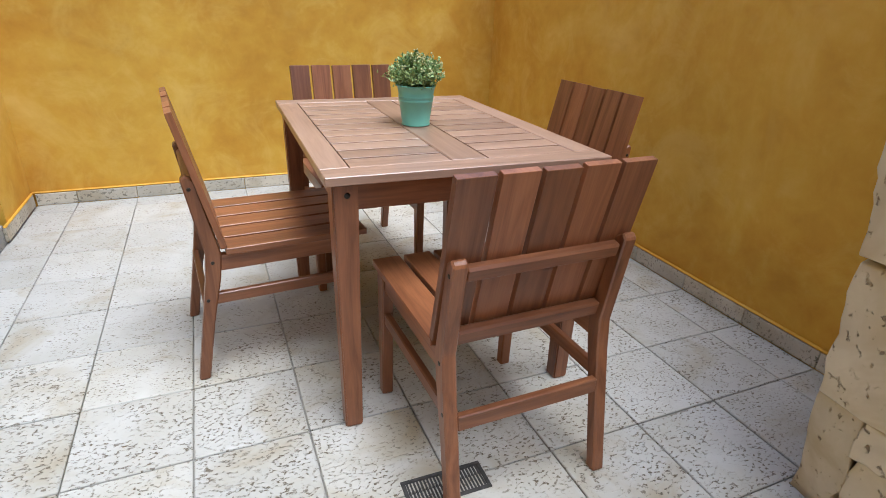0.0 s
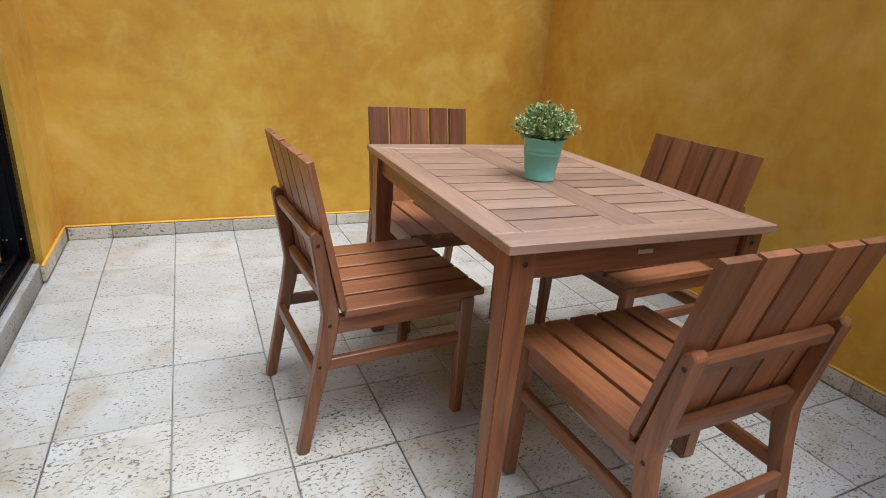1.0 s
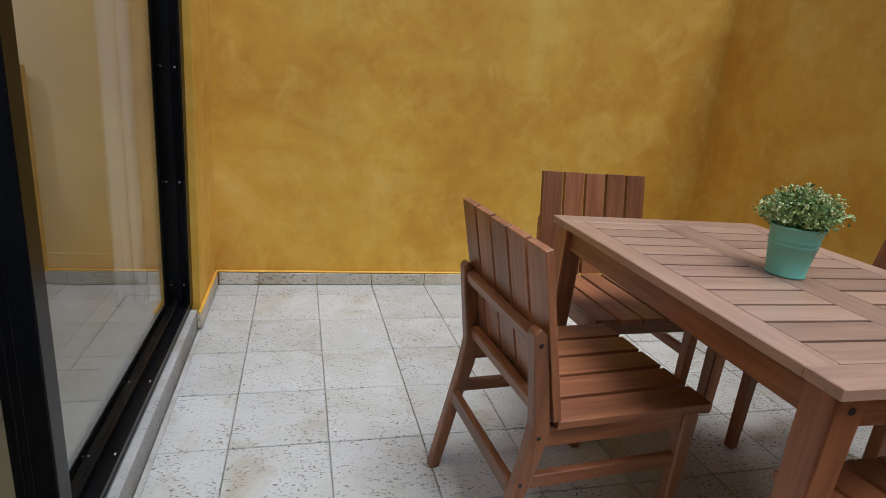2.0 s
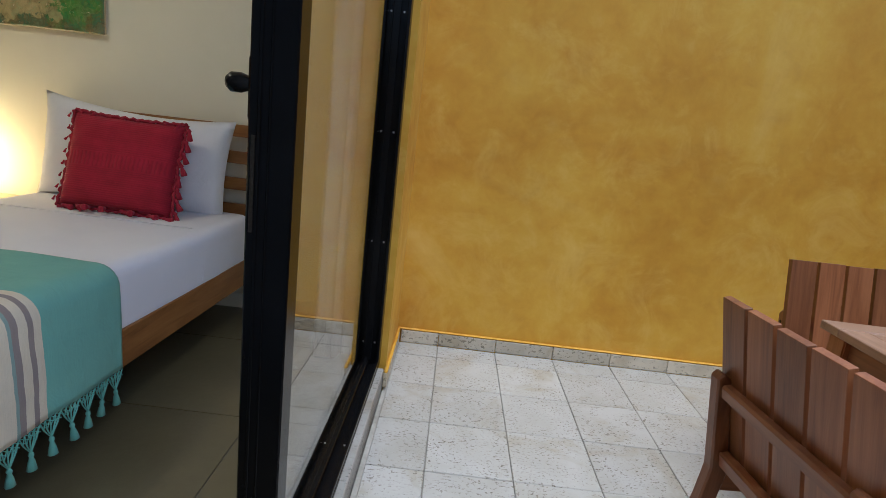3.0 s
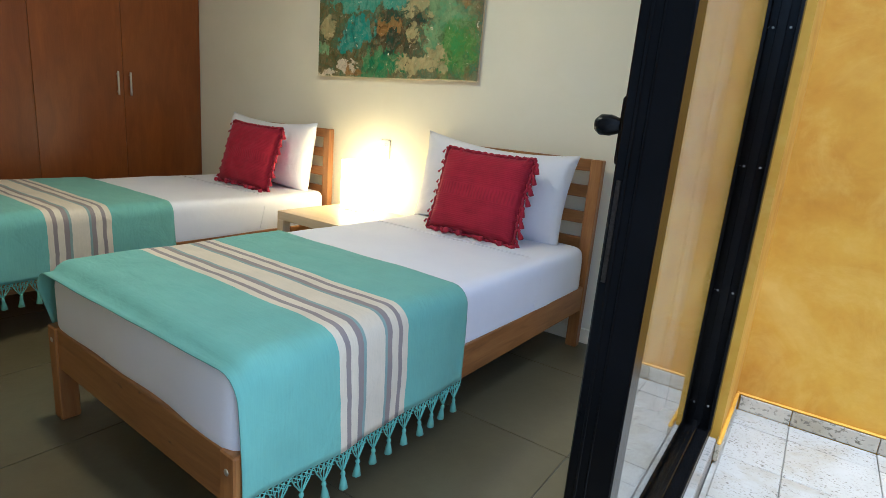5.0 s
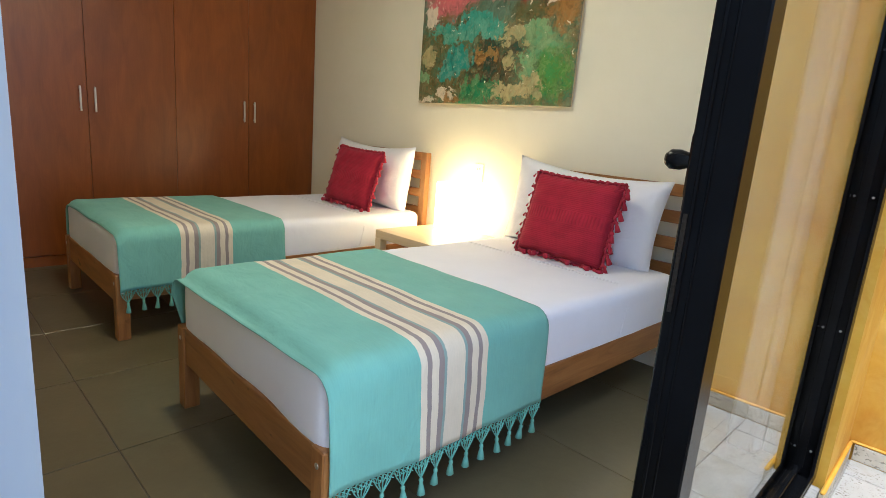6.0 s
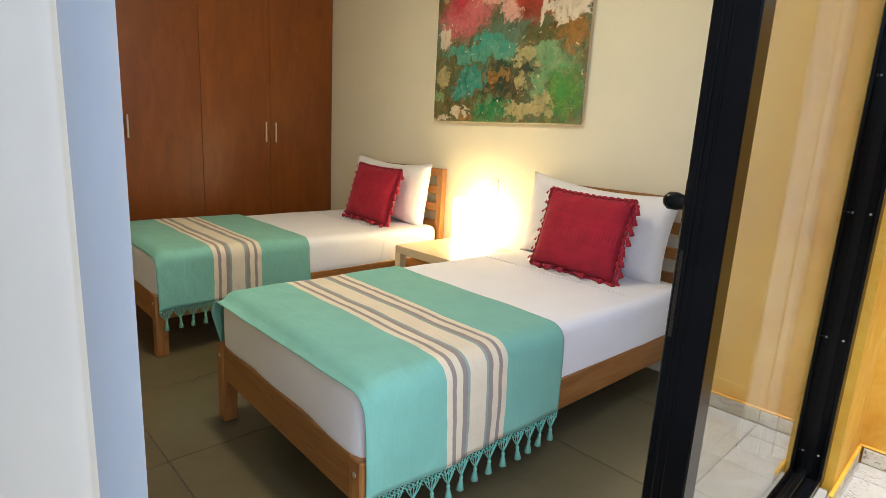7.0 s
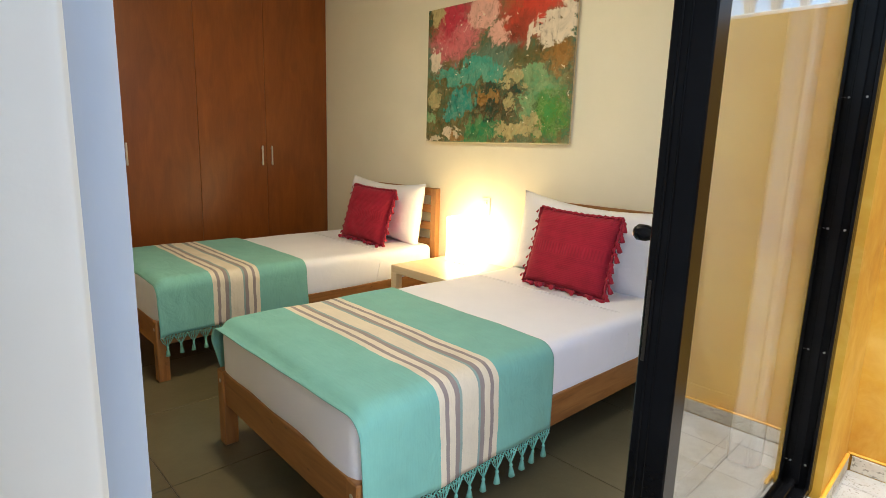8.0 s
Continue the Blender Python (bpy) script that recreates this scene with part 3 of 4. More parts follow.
# ---- curtains ----
def curtain(label, path, z0, z1, turned=None):
    """A hanging cloth along a path in plan, with a hem."""
    n = len(path) - 1

    def place(u, v):
        k = min(int(u * n), n - 1)
        f = u * n - k
        p0, p1, p2, p3 = (path[max(0, min(n, k + d))] for d in (-1, 0, 1, 2))
        out = []
        for a in (0, 1):
            out.append(0.5 * (2 * p1[a] + (p2[a] - p0[a]) * f + (2 * p0[a] - 5 * p1[a] + 4 * p2[a] - p3[a]) * f * f + (3 * p1[a] - p0[a] - 3 * p2[a] + p3[a]) * f**3))
        sway = 0.006 * noise.noise((u * 9, v * 1.5, 3.1)) * (1 - v)
        return (out[0] + sway, out[1] + sway, z0 + (z1 - z0) * v)

    c = thing("curtain", label, "curtain")
    if turned is None:
        sheet("cloth", 10 * n, 14, place, M_CURTAIN, c, 0.003)
    else:
        f = turned / n
        sheet("cloth", 10 * turned, 14, lambda u, v: place(u * f, v), M_CURTAIN, c, 0.003)
        sheet("lining", 10 * (n - turned), 14, lambda u, v: place(f + u * (1 - f), v), M_LINING, c, 0.003, "blue-grey lining turned outwards")
    x0, y0 = min(p[0] for p in path), min(p[1] for p in path)
    x1, y1 = max(p[0] for p in path), max(p[1] for p in path)
    part("curtain_rod", box_bm((x0 + x1) / 2 - 0.012, (x0 + x1) / 2 + 0.012, y0 - 0.05, y1 + 0.05, z1 - 0.02, z1 + 0.01, 0.004), M_STEEL, c)
    return c


SOUTH_FOLDS = [(-0.50, 0.86), (-0.40, 0.90), (-0.49, 0.95), (-0.41, 1.01), (-0.47, 1.07), (-0.415, 1.13), (-0.475, 1.205), (-0.415, 1.255), (-0.394, 1.318), (-0.399, 1.333), (-0.42, 1.337), (-0.46, 1.346), (-0.53, 1.380), (-0.60, 1.414), (-0.65, 1.433), (-0.672, 1.428), (-0.66, 1.40)]
curtain("white curtain with blue-grey lining gathered beside the open door", SOUTH_FOLDS, BF + 0.015, 2.5, 10)
NORTH_FOLDS = [(-0.48, 3.56), (-0.468, 3.49), (-0.455, 3.464), (-0.43, 3.462), (-0.405, 3.470), (-0.385, 3.464), (-0.37, 3.475), (-0.364, 3.53)]
curtain("white cloth curtain gathered behind the fixed glass", NORTH_FOLDS, BF + 0.015, 2.5)


# ---- patio furniture ----
def patio_table():
    t = thing("patio_table", "red-brown slatted hardwood patio table with mint pot on it", "table", at=pose(1.431, 2.194, 0, 0, 0, -1.2))
    hx, hy, z, th = 0.389, 0.525, 0.742, 0.022
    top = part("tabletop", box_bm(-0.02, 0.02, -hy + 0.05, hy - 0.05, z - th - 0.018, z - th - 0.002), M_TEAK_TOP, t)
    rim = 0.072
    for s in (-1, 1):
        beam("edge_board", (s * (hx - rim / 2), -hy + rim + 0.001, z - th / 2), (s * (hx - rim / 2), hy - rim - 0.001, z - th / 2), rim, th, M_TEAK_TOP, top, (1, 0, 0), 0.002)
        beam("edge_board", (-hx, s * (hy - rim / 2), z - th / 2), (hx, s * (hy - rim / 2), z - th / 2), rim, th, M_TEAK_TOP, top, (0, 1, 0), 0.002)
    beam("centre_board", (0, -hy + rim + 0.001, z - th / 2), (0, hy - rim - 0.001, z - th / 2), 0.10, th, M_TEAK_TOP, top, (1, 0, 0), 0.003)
    n = 11
    pitch = (2 * (hy - rim) + 0.004) / n
    for k in range(n):
        y = -hy + rim - 0.002 + pitch * (k + 0.5)
        for s in (-1, 1):
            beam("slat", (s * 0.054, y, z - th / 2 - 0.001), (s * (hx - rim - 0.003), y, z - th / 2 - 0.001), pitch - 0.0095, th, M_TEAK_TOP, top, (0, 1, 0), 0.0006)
    # Added near-black sheets below the slats stand in for shade in the gaps.
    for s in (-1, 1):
        part("gap_shade", box_bm(s * 0.19 - 0.14, s * 0.19 + 0.14, -hy + 0.06, hy - 0.06, z - th - 0.010, z - th - 0.0015), M_DARK_SHEET, top, "near-black sheet added as shade between the slats")
    ax, ay = hx - 0.045, hy - 0.045
    for s in (-1, 1):
        beam("apron", (s * ax, -ay, 0.683), (s * ax, ay, 0.683), 0.022, 0.072, M_TEAK, t, (1, 0, 0))
        a = beam("apron", (-ax, s * ay, 0.683), (ax, s * ay, 0.683), 0.022, 0.072, M_TEAK, t, (0, 1, 0))
        if s < 0:
            part("label_plate", box_bm(-0.022, 0.022, -0.0145, -0.0113, 0.0, 0.012, 0.001), M_STEEL, a, "small blank metal plate")
        for q in (-1, 1):
            bm = bmesh.new()
            lo, hi = 0.024, 0.031
            ring = []
            for zz, r in ((0.0, lo), (0.66, hi), (0.718, hi)):
                ring.append([bm.verts.new((zz, sx * r + s * (0.004 if zz == 0 else 0), sy * r)) for sx, sy in ((-1, -1), (1, -1), (1, 1), (-1, 1))])
            for a1, b1 in zip(ring, ring[1:]):
                for k in range(4):
                    bm.faces.new((a1[k], a1[(k + 1) % 4], b1[(k + 1) % 4], b1[k]))
            bm.faces.new(ring[0][::-1])
            bm.faces.new(ring[-1])
            bmesh.ops.recalc_face_normals(bm, faces=bm.faces[:])
            bmesh.ops.bevel(bm, geom=bm.edges[:], offset=0.004, segments=2, affect="EDGES")
            m = Matrix(((0, 0, 1, 0), (0, 1, 0, 0), (1, 0, 0, 0), (0, 0, 0, 1)))
            leg = part("leg", bm, M_TEAK, t, "", Matrix.Translation((q * (ax - 0.004), s * (ay - 0.004), 0)) @ m)
            leg.data.flip_normals()
            disc("bolt", 0.007, 0.002, M_SCREW, leg, Matrix(((1, 0, 0, 0.69), (0, 0, s, s * 0.031), (0, 1, 0, -q * 0.004), (0, 0, 0, 1))))
    return t


patio_table()


def patio_chair():
    c = thing("patio_chair", "red-brown slatted hardwood patio chair with reclined back", "chair", "chairs round the patio table")
    hw = 0.207
    lean = Vector((0, -0.0874, 0.392)).normalized()
    for s in (-1, 1):
        leg = profile("back_leg", [(0, -0.016), (0, 0.016), (0.20, 0.055), (0.345, 0.090), (0.415, 0.100), (0.645, 0.057), (0.660, 0.034), (0.648, 0.022), (0.42, 0.056), (0.34, 0.046)], 0.034, M_TEAK, c, (s * hw, 0, 0))
        for zz, yy in ((0.622, 0.041), (0.395, 0.072), (0.275, 0.045)):
            disc("screw", 0.0055, 0.0015, M_SCREW, leg, Matrix(((1, 0, 0, zz), (0, 1, 0, yy), (0, 0, -s, -s * 0.017), (0, 0, 0, 1))))
        profile("front_leg", [(0, 0.478), (0, 0.508), (0.40, 0.516), (0.412, 0.512), (0.412, 0.474), (0.40, 0.470)], 0.034, M_TEAK, c, (s * hw, 0, 0))
        beam("side_rail", (s * (hw - 0.002), 0.07, 0.388), (s * (hw - 0.002), 0.476, 0.388), 0.022, 0.052, M_TEAK, c, (1, 0, 0))
        beam("side_stretcher", (s * hw, 0.05, 0.272), (s * hw, 0.482, 0.272), 0.020, 0.036, M_TEAK, c, (1, 0, 0))
    beam("rear_stretcher", (-hw + 0.016, 0.040, 0.247), (hw - 0.016, 0.040, 0.247), 0.020, 0.042, M_TEAK, c, (0, 1, 0))
    beam("front_rail", (-hw + 0.016, 0.492, 0.385), (hw - 0.016, 0.492, 0.385), 0.022, 0.05, M_TEAK, c, (0, 1, 0))
    back = tuple(lean.cross(Vector((1, 0, 0))))
    beam("upper_back_rail", (-hw + 0.017, 0.046, 0.620), (hw - 0.017, 0.046, 0.620), 0.026, 0.036, M_TEAK, c, back, 0.006)
    beam("lower_back_rail", (-hw + 0.017, 0.079, 0.452), (hw - 0.017, 0.079, 0.452), 0.026, 0.040, M_TEAK, c, back, 0.005)
    foot = Vector((0, 0.109, 0.437))
    for k in range(5):
        x = (k - 2) * 0.0942
        jig = 0.0012 * math.sin(k * 2.3)
        beam("back_slat", foot + Vector((x, 0, 0)), foot + Vector((x, 0, 0)) + lean * (0.4016 + jig), 0.0830, 0.018, M_TEAK, c, (1, 0, 0), 0.0008)
        beam("seat_slat", (x, 0.112, 0.425), (x, 0.542, 0.425), 0.0815, 0.020, M_TEAK, c, (1, 0, 0), 0.0015)
    return c


chair = patio_chair()
chair.matrix_basis = pose(1.428, 1.326, 0, 0, 0, 1.2)
for x, y, rz in ((2.228, 2.265, 92.5), (1.394, 3.119, 181.7), (0.677, 2.283, -85.8)):
    copy_thing(chair, pose(x, y, 0, 0, 0, rz))


def plant():
    p = thing("potted_plant", "bushy artificial green plant in a mint metal bucket", "plant", at=pose(1.428, 2.178, 0.743))
    rings = [(0.043, 0.0), (0.046, 0.001), (0.0465, 0.004), (0.0445, 0.007), (0.0535, 0.074), (0.0555, 0.076), (0.0555, 0.080), (0.0535, 0.082), (0.0555, 0.086), (0.0565, 0.088), (0.0565, 0.092), (0.055, 0.094), (0.0600, 0.119), (0.0625, 0.121), (0.0625, 0.124), (0.0595, 0.125), (0.058, 0.112)]
    lathe("bucket", rings, M_MINT, p, 36, None, "ribbed mint green enamelled bucket")
    rng = random.Random(5)
    bm, fl, st = bmesh.new(), bmesh.new(), bmesh.new()
    for k in range(230):
        a, tilt = rng.uniform(0, 2 * math.pi), rng.random() ** 0.6
        r = 0.094 * tilt + rng.uniform(-0.02, 0.018)
        tip = Vector((r * math.cos(a), r * math.sin(a), 0.118 + 0.098 * math.sqrt(max(0.03, 1 - (tilt * 0.95) ** 2)) * rng.uniform(0.82, 1.08)))
        root = Vector((0.025 * math.cos(a), 0.025 * math.sin(a), 0.108))
        tube_into(st, [root, root.lerp(tip, 0.5) + Vector((0, 0, 0.012)), tip], 0.0008, 3)
        for q in range(9):
            f = rng.uniform(0.25, 1.0)
            c = root.lerp(tip, f) + Vector((rng.gauss(0, 0.006), rng.gauss(0, 0.006), rng.gauss(0, 0.005)))
            d = Vector((rng.gauss(0, 1), rng.gauss(0, 1), rng.gauss(0.5, 1))).normalized()
            e = d.orthogonal().normalized()
            e.rotate(Matrix.Rotation(rng.uniform(0, 6.28), 3, d))
            ln, wd = rng.uniform(0.010, 0.018), rng.uniform(0.0034, 0.0055)
            up = d.cross(e) * wd * 0.5
            vs = [bm.verts.new(c), bm.verts.new(c + d * ln * 0.5 + e * wd + up), bm.verts.new(c + d * ln), bm.verts.new(c + d * ln * 0.5 - e * wd + up)]
            bm.faces.new(vs)
        if k % 5 == 0:
            for q in range(5):
                c = tip + Vector((rng.gauss(0, 0.004), rng.gauss(0, 0.004), rng.gauss(0.004, 0.004)))
                bmesh.ops.create_icosphere(fl, subdivisions=1, radius=rng.uniform(0.0018, 0.0034), matrix=Matrix.Translation(c))
    tagged(part("stem_tuft", st, M_LEAF, p), kind="stuff")
    tagged(part("foliage", bm, M_LEAF, p, "small dense green leaves"), kind="stuff")
    tagged(part("buds", fl, M_BLOOM, p, "pale yellow buds"), kind="stuff")


plant()

drain = thing("floor_drain", "dark grey slotted drain grate set in tiles", "drain", at=pose(1.243, 1.413, 0.0, 0, 0, -1))
rim_z = 0.004
part("backing", box_bm(-0.105, 0.105, -0.042, 0.042, -0.010, -0.006), M_DARK_SHEET, drain)
for y0, y1 in ((-0.044, -0.034), (0.034, 0.044)):
    part("grate_edge", box_bm(-0.108, 0.108, y0, y1, -0.008, rim_z, 0.001), M_IRON, drain)
for x0, x1 in ((-0.108, -0.098), (0.098, 0.108), (-0.004, 0.004)):
    part("grate_edge", box_bm(x0, x1, -0.034, 0.034, -0.008, rim_z, 0.001), M_IRON, drain)
for k in range(22):
    x = -0.094 + k * 0.00895
    put("grate_bar", shared_box(0.0042, 0.068, 0.010, 0.0, M_IRON), M_IRON, drain, pose(x, 0, -0.002))


# ---- stone pier ----
def rock(x0, x1, y0, y1, z0, z1, parent, seed):
    bm = box_bm(x0, x1, y0, y1, z0, z1, 0.005, 2)
    bmesh.ops.subdivide_edges(bm, edges=[e for e in bm.edges if e.calc_length() > 0.07], cuts=9, use_grid_fill=True)
    for v in bm.verts:
        p = v.co * 4 + Vector((seed * 7.3, 0, 0))
        q = v.co * 14 + Vector((seed * 3.1, 5, 0))
        v.co += 0.020 * Vector((noise.noise(p), noise.noise(p + Vector((9, 0, 0))), noise.noise(p + Vector((0, 9, 0)))))
        v.co += 0.011 * Vector((noise.noise(q), noise.noise(q + Vector((9, 0, 0))), noise.noise(q + Vector((0, 9, 0)))))
        w = v.co * 45 + Vector((seed, 2, 0))
        v.co += 0.004 * Vector((noise.noise(w), noise.noise(w + Vector((9, 0, 0))), noise.noise(w + Vector((0, 9, 0)))))
        v.co.x -= 0.095 * min(max(v.co.z, 0.0), 0.95) * max(0.0, (2.5 - v.co.x) / 0.45)
        v.co.z = max(v.co.z, 0.0)
    return part("stone", bm, M_STONE, parent, "", None, True)


pier = thing("stone_pier", "rough cream limestone block pier beside the ochre wall", "pier")
tagged(pier, kind="structure")
courses = [(0.0, 0.20, (0.30, 0.62, 1.0)), (0.20, 0.31, (0.30, 0.70, 1.0)), (0.31, 0.66, (0.30, 0.85, 1.10)), (0.66, 0.93, (0.30, 0.56, 1.12)), (0.93, 1.25, (0.30, 0.78, 1.09)), (1.25, 1.60, (0.30, 0.60, 1.11)), (1.60, 1.95, (0.30, 0.82, 1.10)), (1.95, 2.5, (0.30, 0.7, 1.1))]
part("core", box_bm(2.20, E - 0.002, 0.36, 1.02, 0.0, 2.45), M_GROUT, pier)
rock(2.07, 2.36, 1.005, 1.105, 0.0, 0.325, pier, 77)
for n, (z0, z1, ys) in enumerate(courses):
    for k, (a, b) in enumerate(zip(ys, ys[1:])):
        rock(2.066 + 0.006 * math.sin(n * 3 + k), 2.36, a + 0.006, b - 0.006, z0 + 0.007, z1 - 0.006, pier, n * 5 + k)
    rock(2.37, E - 0.004, 0.80, 1.10, z0 + 0.003, z1 - 0.003, pier, n * 5 + 40)


# ---- bedroom ----
def bed(at, label, group="twin beds"):
    b = thing("bed", label, "bed", group, at)
    hw, ln = 0.505, 1.925
    p = 0.056
    for s in (-1, 1):
        x = s * (hw - p / 2)
        foot = beam("foot_post", (x, p / 2, 0), (x, p / 2, 0.318), p, p, M_PINE, b, (0, 1, 0), 0.004)
        out = Matrix.Rotation(radians(180 if s > 0 else 0), 4, "X")
        disc("bolt_cap", 0.0085, 0.002, M_STEEL, foot, Matrix.Translation((0.075, 0, -s * p / 2)) @ out)
        disc("bolt_cap", 0.0085, 0.002, M_STEEL, foot, Matrix.Translation((0.115, -p / 2, 0)) @ Matrix.Rotation(radians(90), 4, "X"))
        beam("head_post", (x, ln - p / 2, 0), (x, ln - p / 2, 0.918), p, p * 0.8, M_PINE, b, (1, 0, 0), 0.004)
        beam("side_rail", (s * (hw - 0.012), p, 0.255), (s * (hw - 0.012), ln - p, 0.255), 0.022, 0.122, M_PINE, b, (1, 0, 0), 0.003)
    beam("foot_rail", (-hw + p, 0.018, 0.247), (hw - p, 0.018, 0.247), 0.022, 0.135, M_PINE, b, (0, 1, 0), 0.003)
    for z0, z1 in ((0.862, 0.918), (0.738, 0.796), (0.614, 0.672), (0.483, 0.548), (0.35, 0.42)):
        beam("head_slat", (-hw + p, ln - p / 2, (z0 + z1) / 2), (hw - p, ln - p / 2, (z0 + z1) / 2), 0.02, z1 - z0, M_PINE, b, (0, 1, 0), 0.003)
    for k in range(10):
        beam("bed_slat", (-hw + 0.03, 0.15 + k * 0.18, 0.262), (hw - 0.03, 0.15 + k * 0.18, 0.262), 0.07, 0.018, M_PINE, b, (0, 1, 0), 0.0)
    return b


MT, MW = 0.516, 0.497          # mattress top over the floor, half width


def mattress(at, label, seed):
    m = thing("mattress", label, "mattress", "mattresses", at)
    bm = box_bm(-MW, MW, 0.012, 1.86, 0.275, MT, 0.058, 5)
    bmesh.ops.subdivide_edges(bm, edges=[e for e in bm.edges if e.calc_length() > 0.15], cuts=14, use_grid_fill=True)
    for v in bm.verts:
        p = v.co * 3.2 + Vector((seed, 0, 0))
        q = Vector((v.co.x * 5, v.co.y * 5, v.co.z * 18 + seed))
        v.co += 0.007 * Vector((noise.noise(p), noise.noise(p + Vector((5, 0, 0))), noise.noise(p + Vector((0, 5, 0)))))
        if v.co.z < MT - 0.05:
            v.co.x += 0.006 * noise.noise(q) * (1 if v.co.x > 0 else -1)
            v.co.y += 0.006 * noise.noise(q + Vector((0, 0, 7)))
    part("sheet", bm, M_SHEET, m, "", None, True)
    bm = bmesh.new()
    y, r = 1.42, 0.0022
    tube_into(bm, [(-MW - 0.004, y - 0.03, 0.33), (-MW - 0.002, y - 0.02, MT - 0.07), (-MW + 0.05, y, MT - 0.006)] + [(-MW + 0.07 + k * (2 * MW - 0.14) / 12, y + 0.004 * math.sin(k), MT + 0.003) for k in range(13)] + [(MW - 0.05, y, MT - 0.006), (MW + 0.002, y - 0.03, MT - 0.07), (MW + 0.004, y - 0.06, 0.33)], r, 5)
    part("hem", bm, M_SHEET, m, "", None, True)
    return m


def tassel_mesh(length, r, material):
    bm = bmesh.new()
    rings = [(r * 0.25, 0.0), (r * 0.5, -length * 0.10), (r * 0.62, -length * 0.2), (r * 0.42, -length * 0.3), (r * 0.75, -length * 0.55), (r * 1.05, -length * 0.95), (r * 0.5, -length)]
    seg, loops = 8, []
    for k, (rr, z) in enumerate(rings):
        loops.append([bm.verts.new((rr * (1 + 0.12 * math.sin(i * 2.7 + k)) * math.cos(i * 2 * math.pi / seg), rr * math.sin(i * 2 * math.pi / seg), z)) for i in range(seg)])
    for a, b in zip(loops, loops[1:]):
        for i in range(seg):
            bm.faces.new((a[i], b[i], b[(i + 1) % seg], a[(i + 1) % seg]))
    bm.faces.new(loops[0])
    bm.faces.new(loops[-1][::-1])
    bmesh.ops.recalc_face_normals(bm, faces=bm.faces[:])
    mesh = bpy.data.meshes.new("tassel")
    bm.to_mesh(mesh)
    bm.free()
    mesh.polygons.foreach_set("use_smooth", [True] * len(mesh.polygons))
    mesh.materials.append(material)
    return mesh


TASSEL_TURQ = tassel_mesh(0.054, 0.0112, M_TURQ)
TASSEL_RED = tassel_mesh(0.052, 0.0135, M_CRIMSON)


def runner(at, label, seed, low, slew=0.0):
    """A woven bed runner across the foot of a mattress, hanging over both sides, with a knotted fringe."""
    rn = thing("bed_runner", label, "bed runner", "bed runners", at)
    y0, y1, r, out = 0.013, 0.838, 0.064, MW + 0.014
    top = MT + 0.008
    drop = top - low
    flat, arc = 2 * (out - r), math.pi / 2 * r
    total = flat + 2 * arc + 2 * (drop - r)

    def place(u, v):
        s = abs(u - 0.5) * total
        side = 1 if u > 0.5 else -1
        if s < flat / 2:
            x, z = s, top
        elif s < flat / 2 + arc:
            a = (s - flat / 2) / r
            x, z = out - r + r * math.sin(a), top - r + r * math.cos(a)
        else:
            x, z = out, top - r - (s - flat / 2 - arc)
        hang = max(0.0, (top - r - z) / drop)
        y = y0 + (y1 - y0) * v - slew * (1 - u) * (1 - v) * (1 - hang) + (0.05 * hang * (1 - v) if slew and u < 0.5 else 0.0) + 0.010 * noise.noise((u * 4, seed, v)) * (0.4 + hang)
        fold = noise.noise((side * 3 + seed, v * 6.0, z * 2))
        x += hang * (0.012 + 0.022 * fold)
        z += 0.004 * noise.noise((u * 7, v * 5, seed)) + 0.004 * hang * math.sin(v * 9 + seed)
        edge = min(0.054, max(0.0, 0.062 - (y - 0.012)))
        z -= (0.058 - math.sqrt(0.058**2 - edge**2)) * (1 - hang) - 0.005 - 0.12 * edge * (1 - hang)
        return (side * x, y, z)

    sheet("cloth", 90, 72, place, M_RUNNER, rn, 0.003, "turquoise weave with cream and grey stripes")
    n = 13
    for side, u in ((-1, 0.0), (1, 1.0)):
        bm = bmesh.new()
        for k in range(n):
            tip = Vector(place(u, (k + 0.5) / n)) - Vector((0, 0, 0.058))
            for q in range(5):
                v = (k + q / 4) / n
                a = Vector(place(u, v))
                mid = Vector(place(u, (k + 0.5 + (q - 2) * 0.17) / n)) - Vector((0, 0, 0.026 + 0.004 * (q % 2)))
                tube_into(bm, [a, mid, tip], 0.0021, 3)
                if q < 4:
                    tube_into(bm, [a, Vector(place(u, min(1, v + 0.5 / n))) - Vector((0, 0, 0.022))], 0.0014, 3)
                    tube_into(bm, [Vector(place(u, min(1, v + 0.25 / n))), mid], 0.0014, 3)
            put("tassel", TASSEL_TURQ, M_TURQ, rn, Matrix.Translation(tip + Vector((0, 0, 0.004))) @ pose(0, 0, 0, 4 * math.sin(k * 2.1 + seed), 5 * math.sin(k * 1.3), 0))
        part("fringe_net", bm, M_TURQ, rn, "knotted turquoise fringe")
    return rn


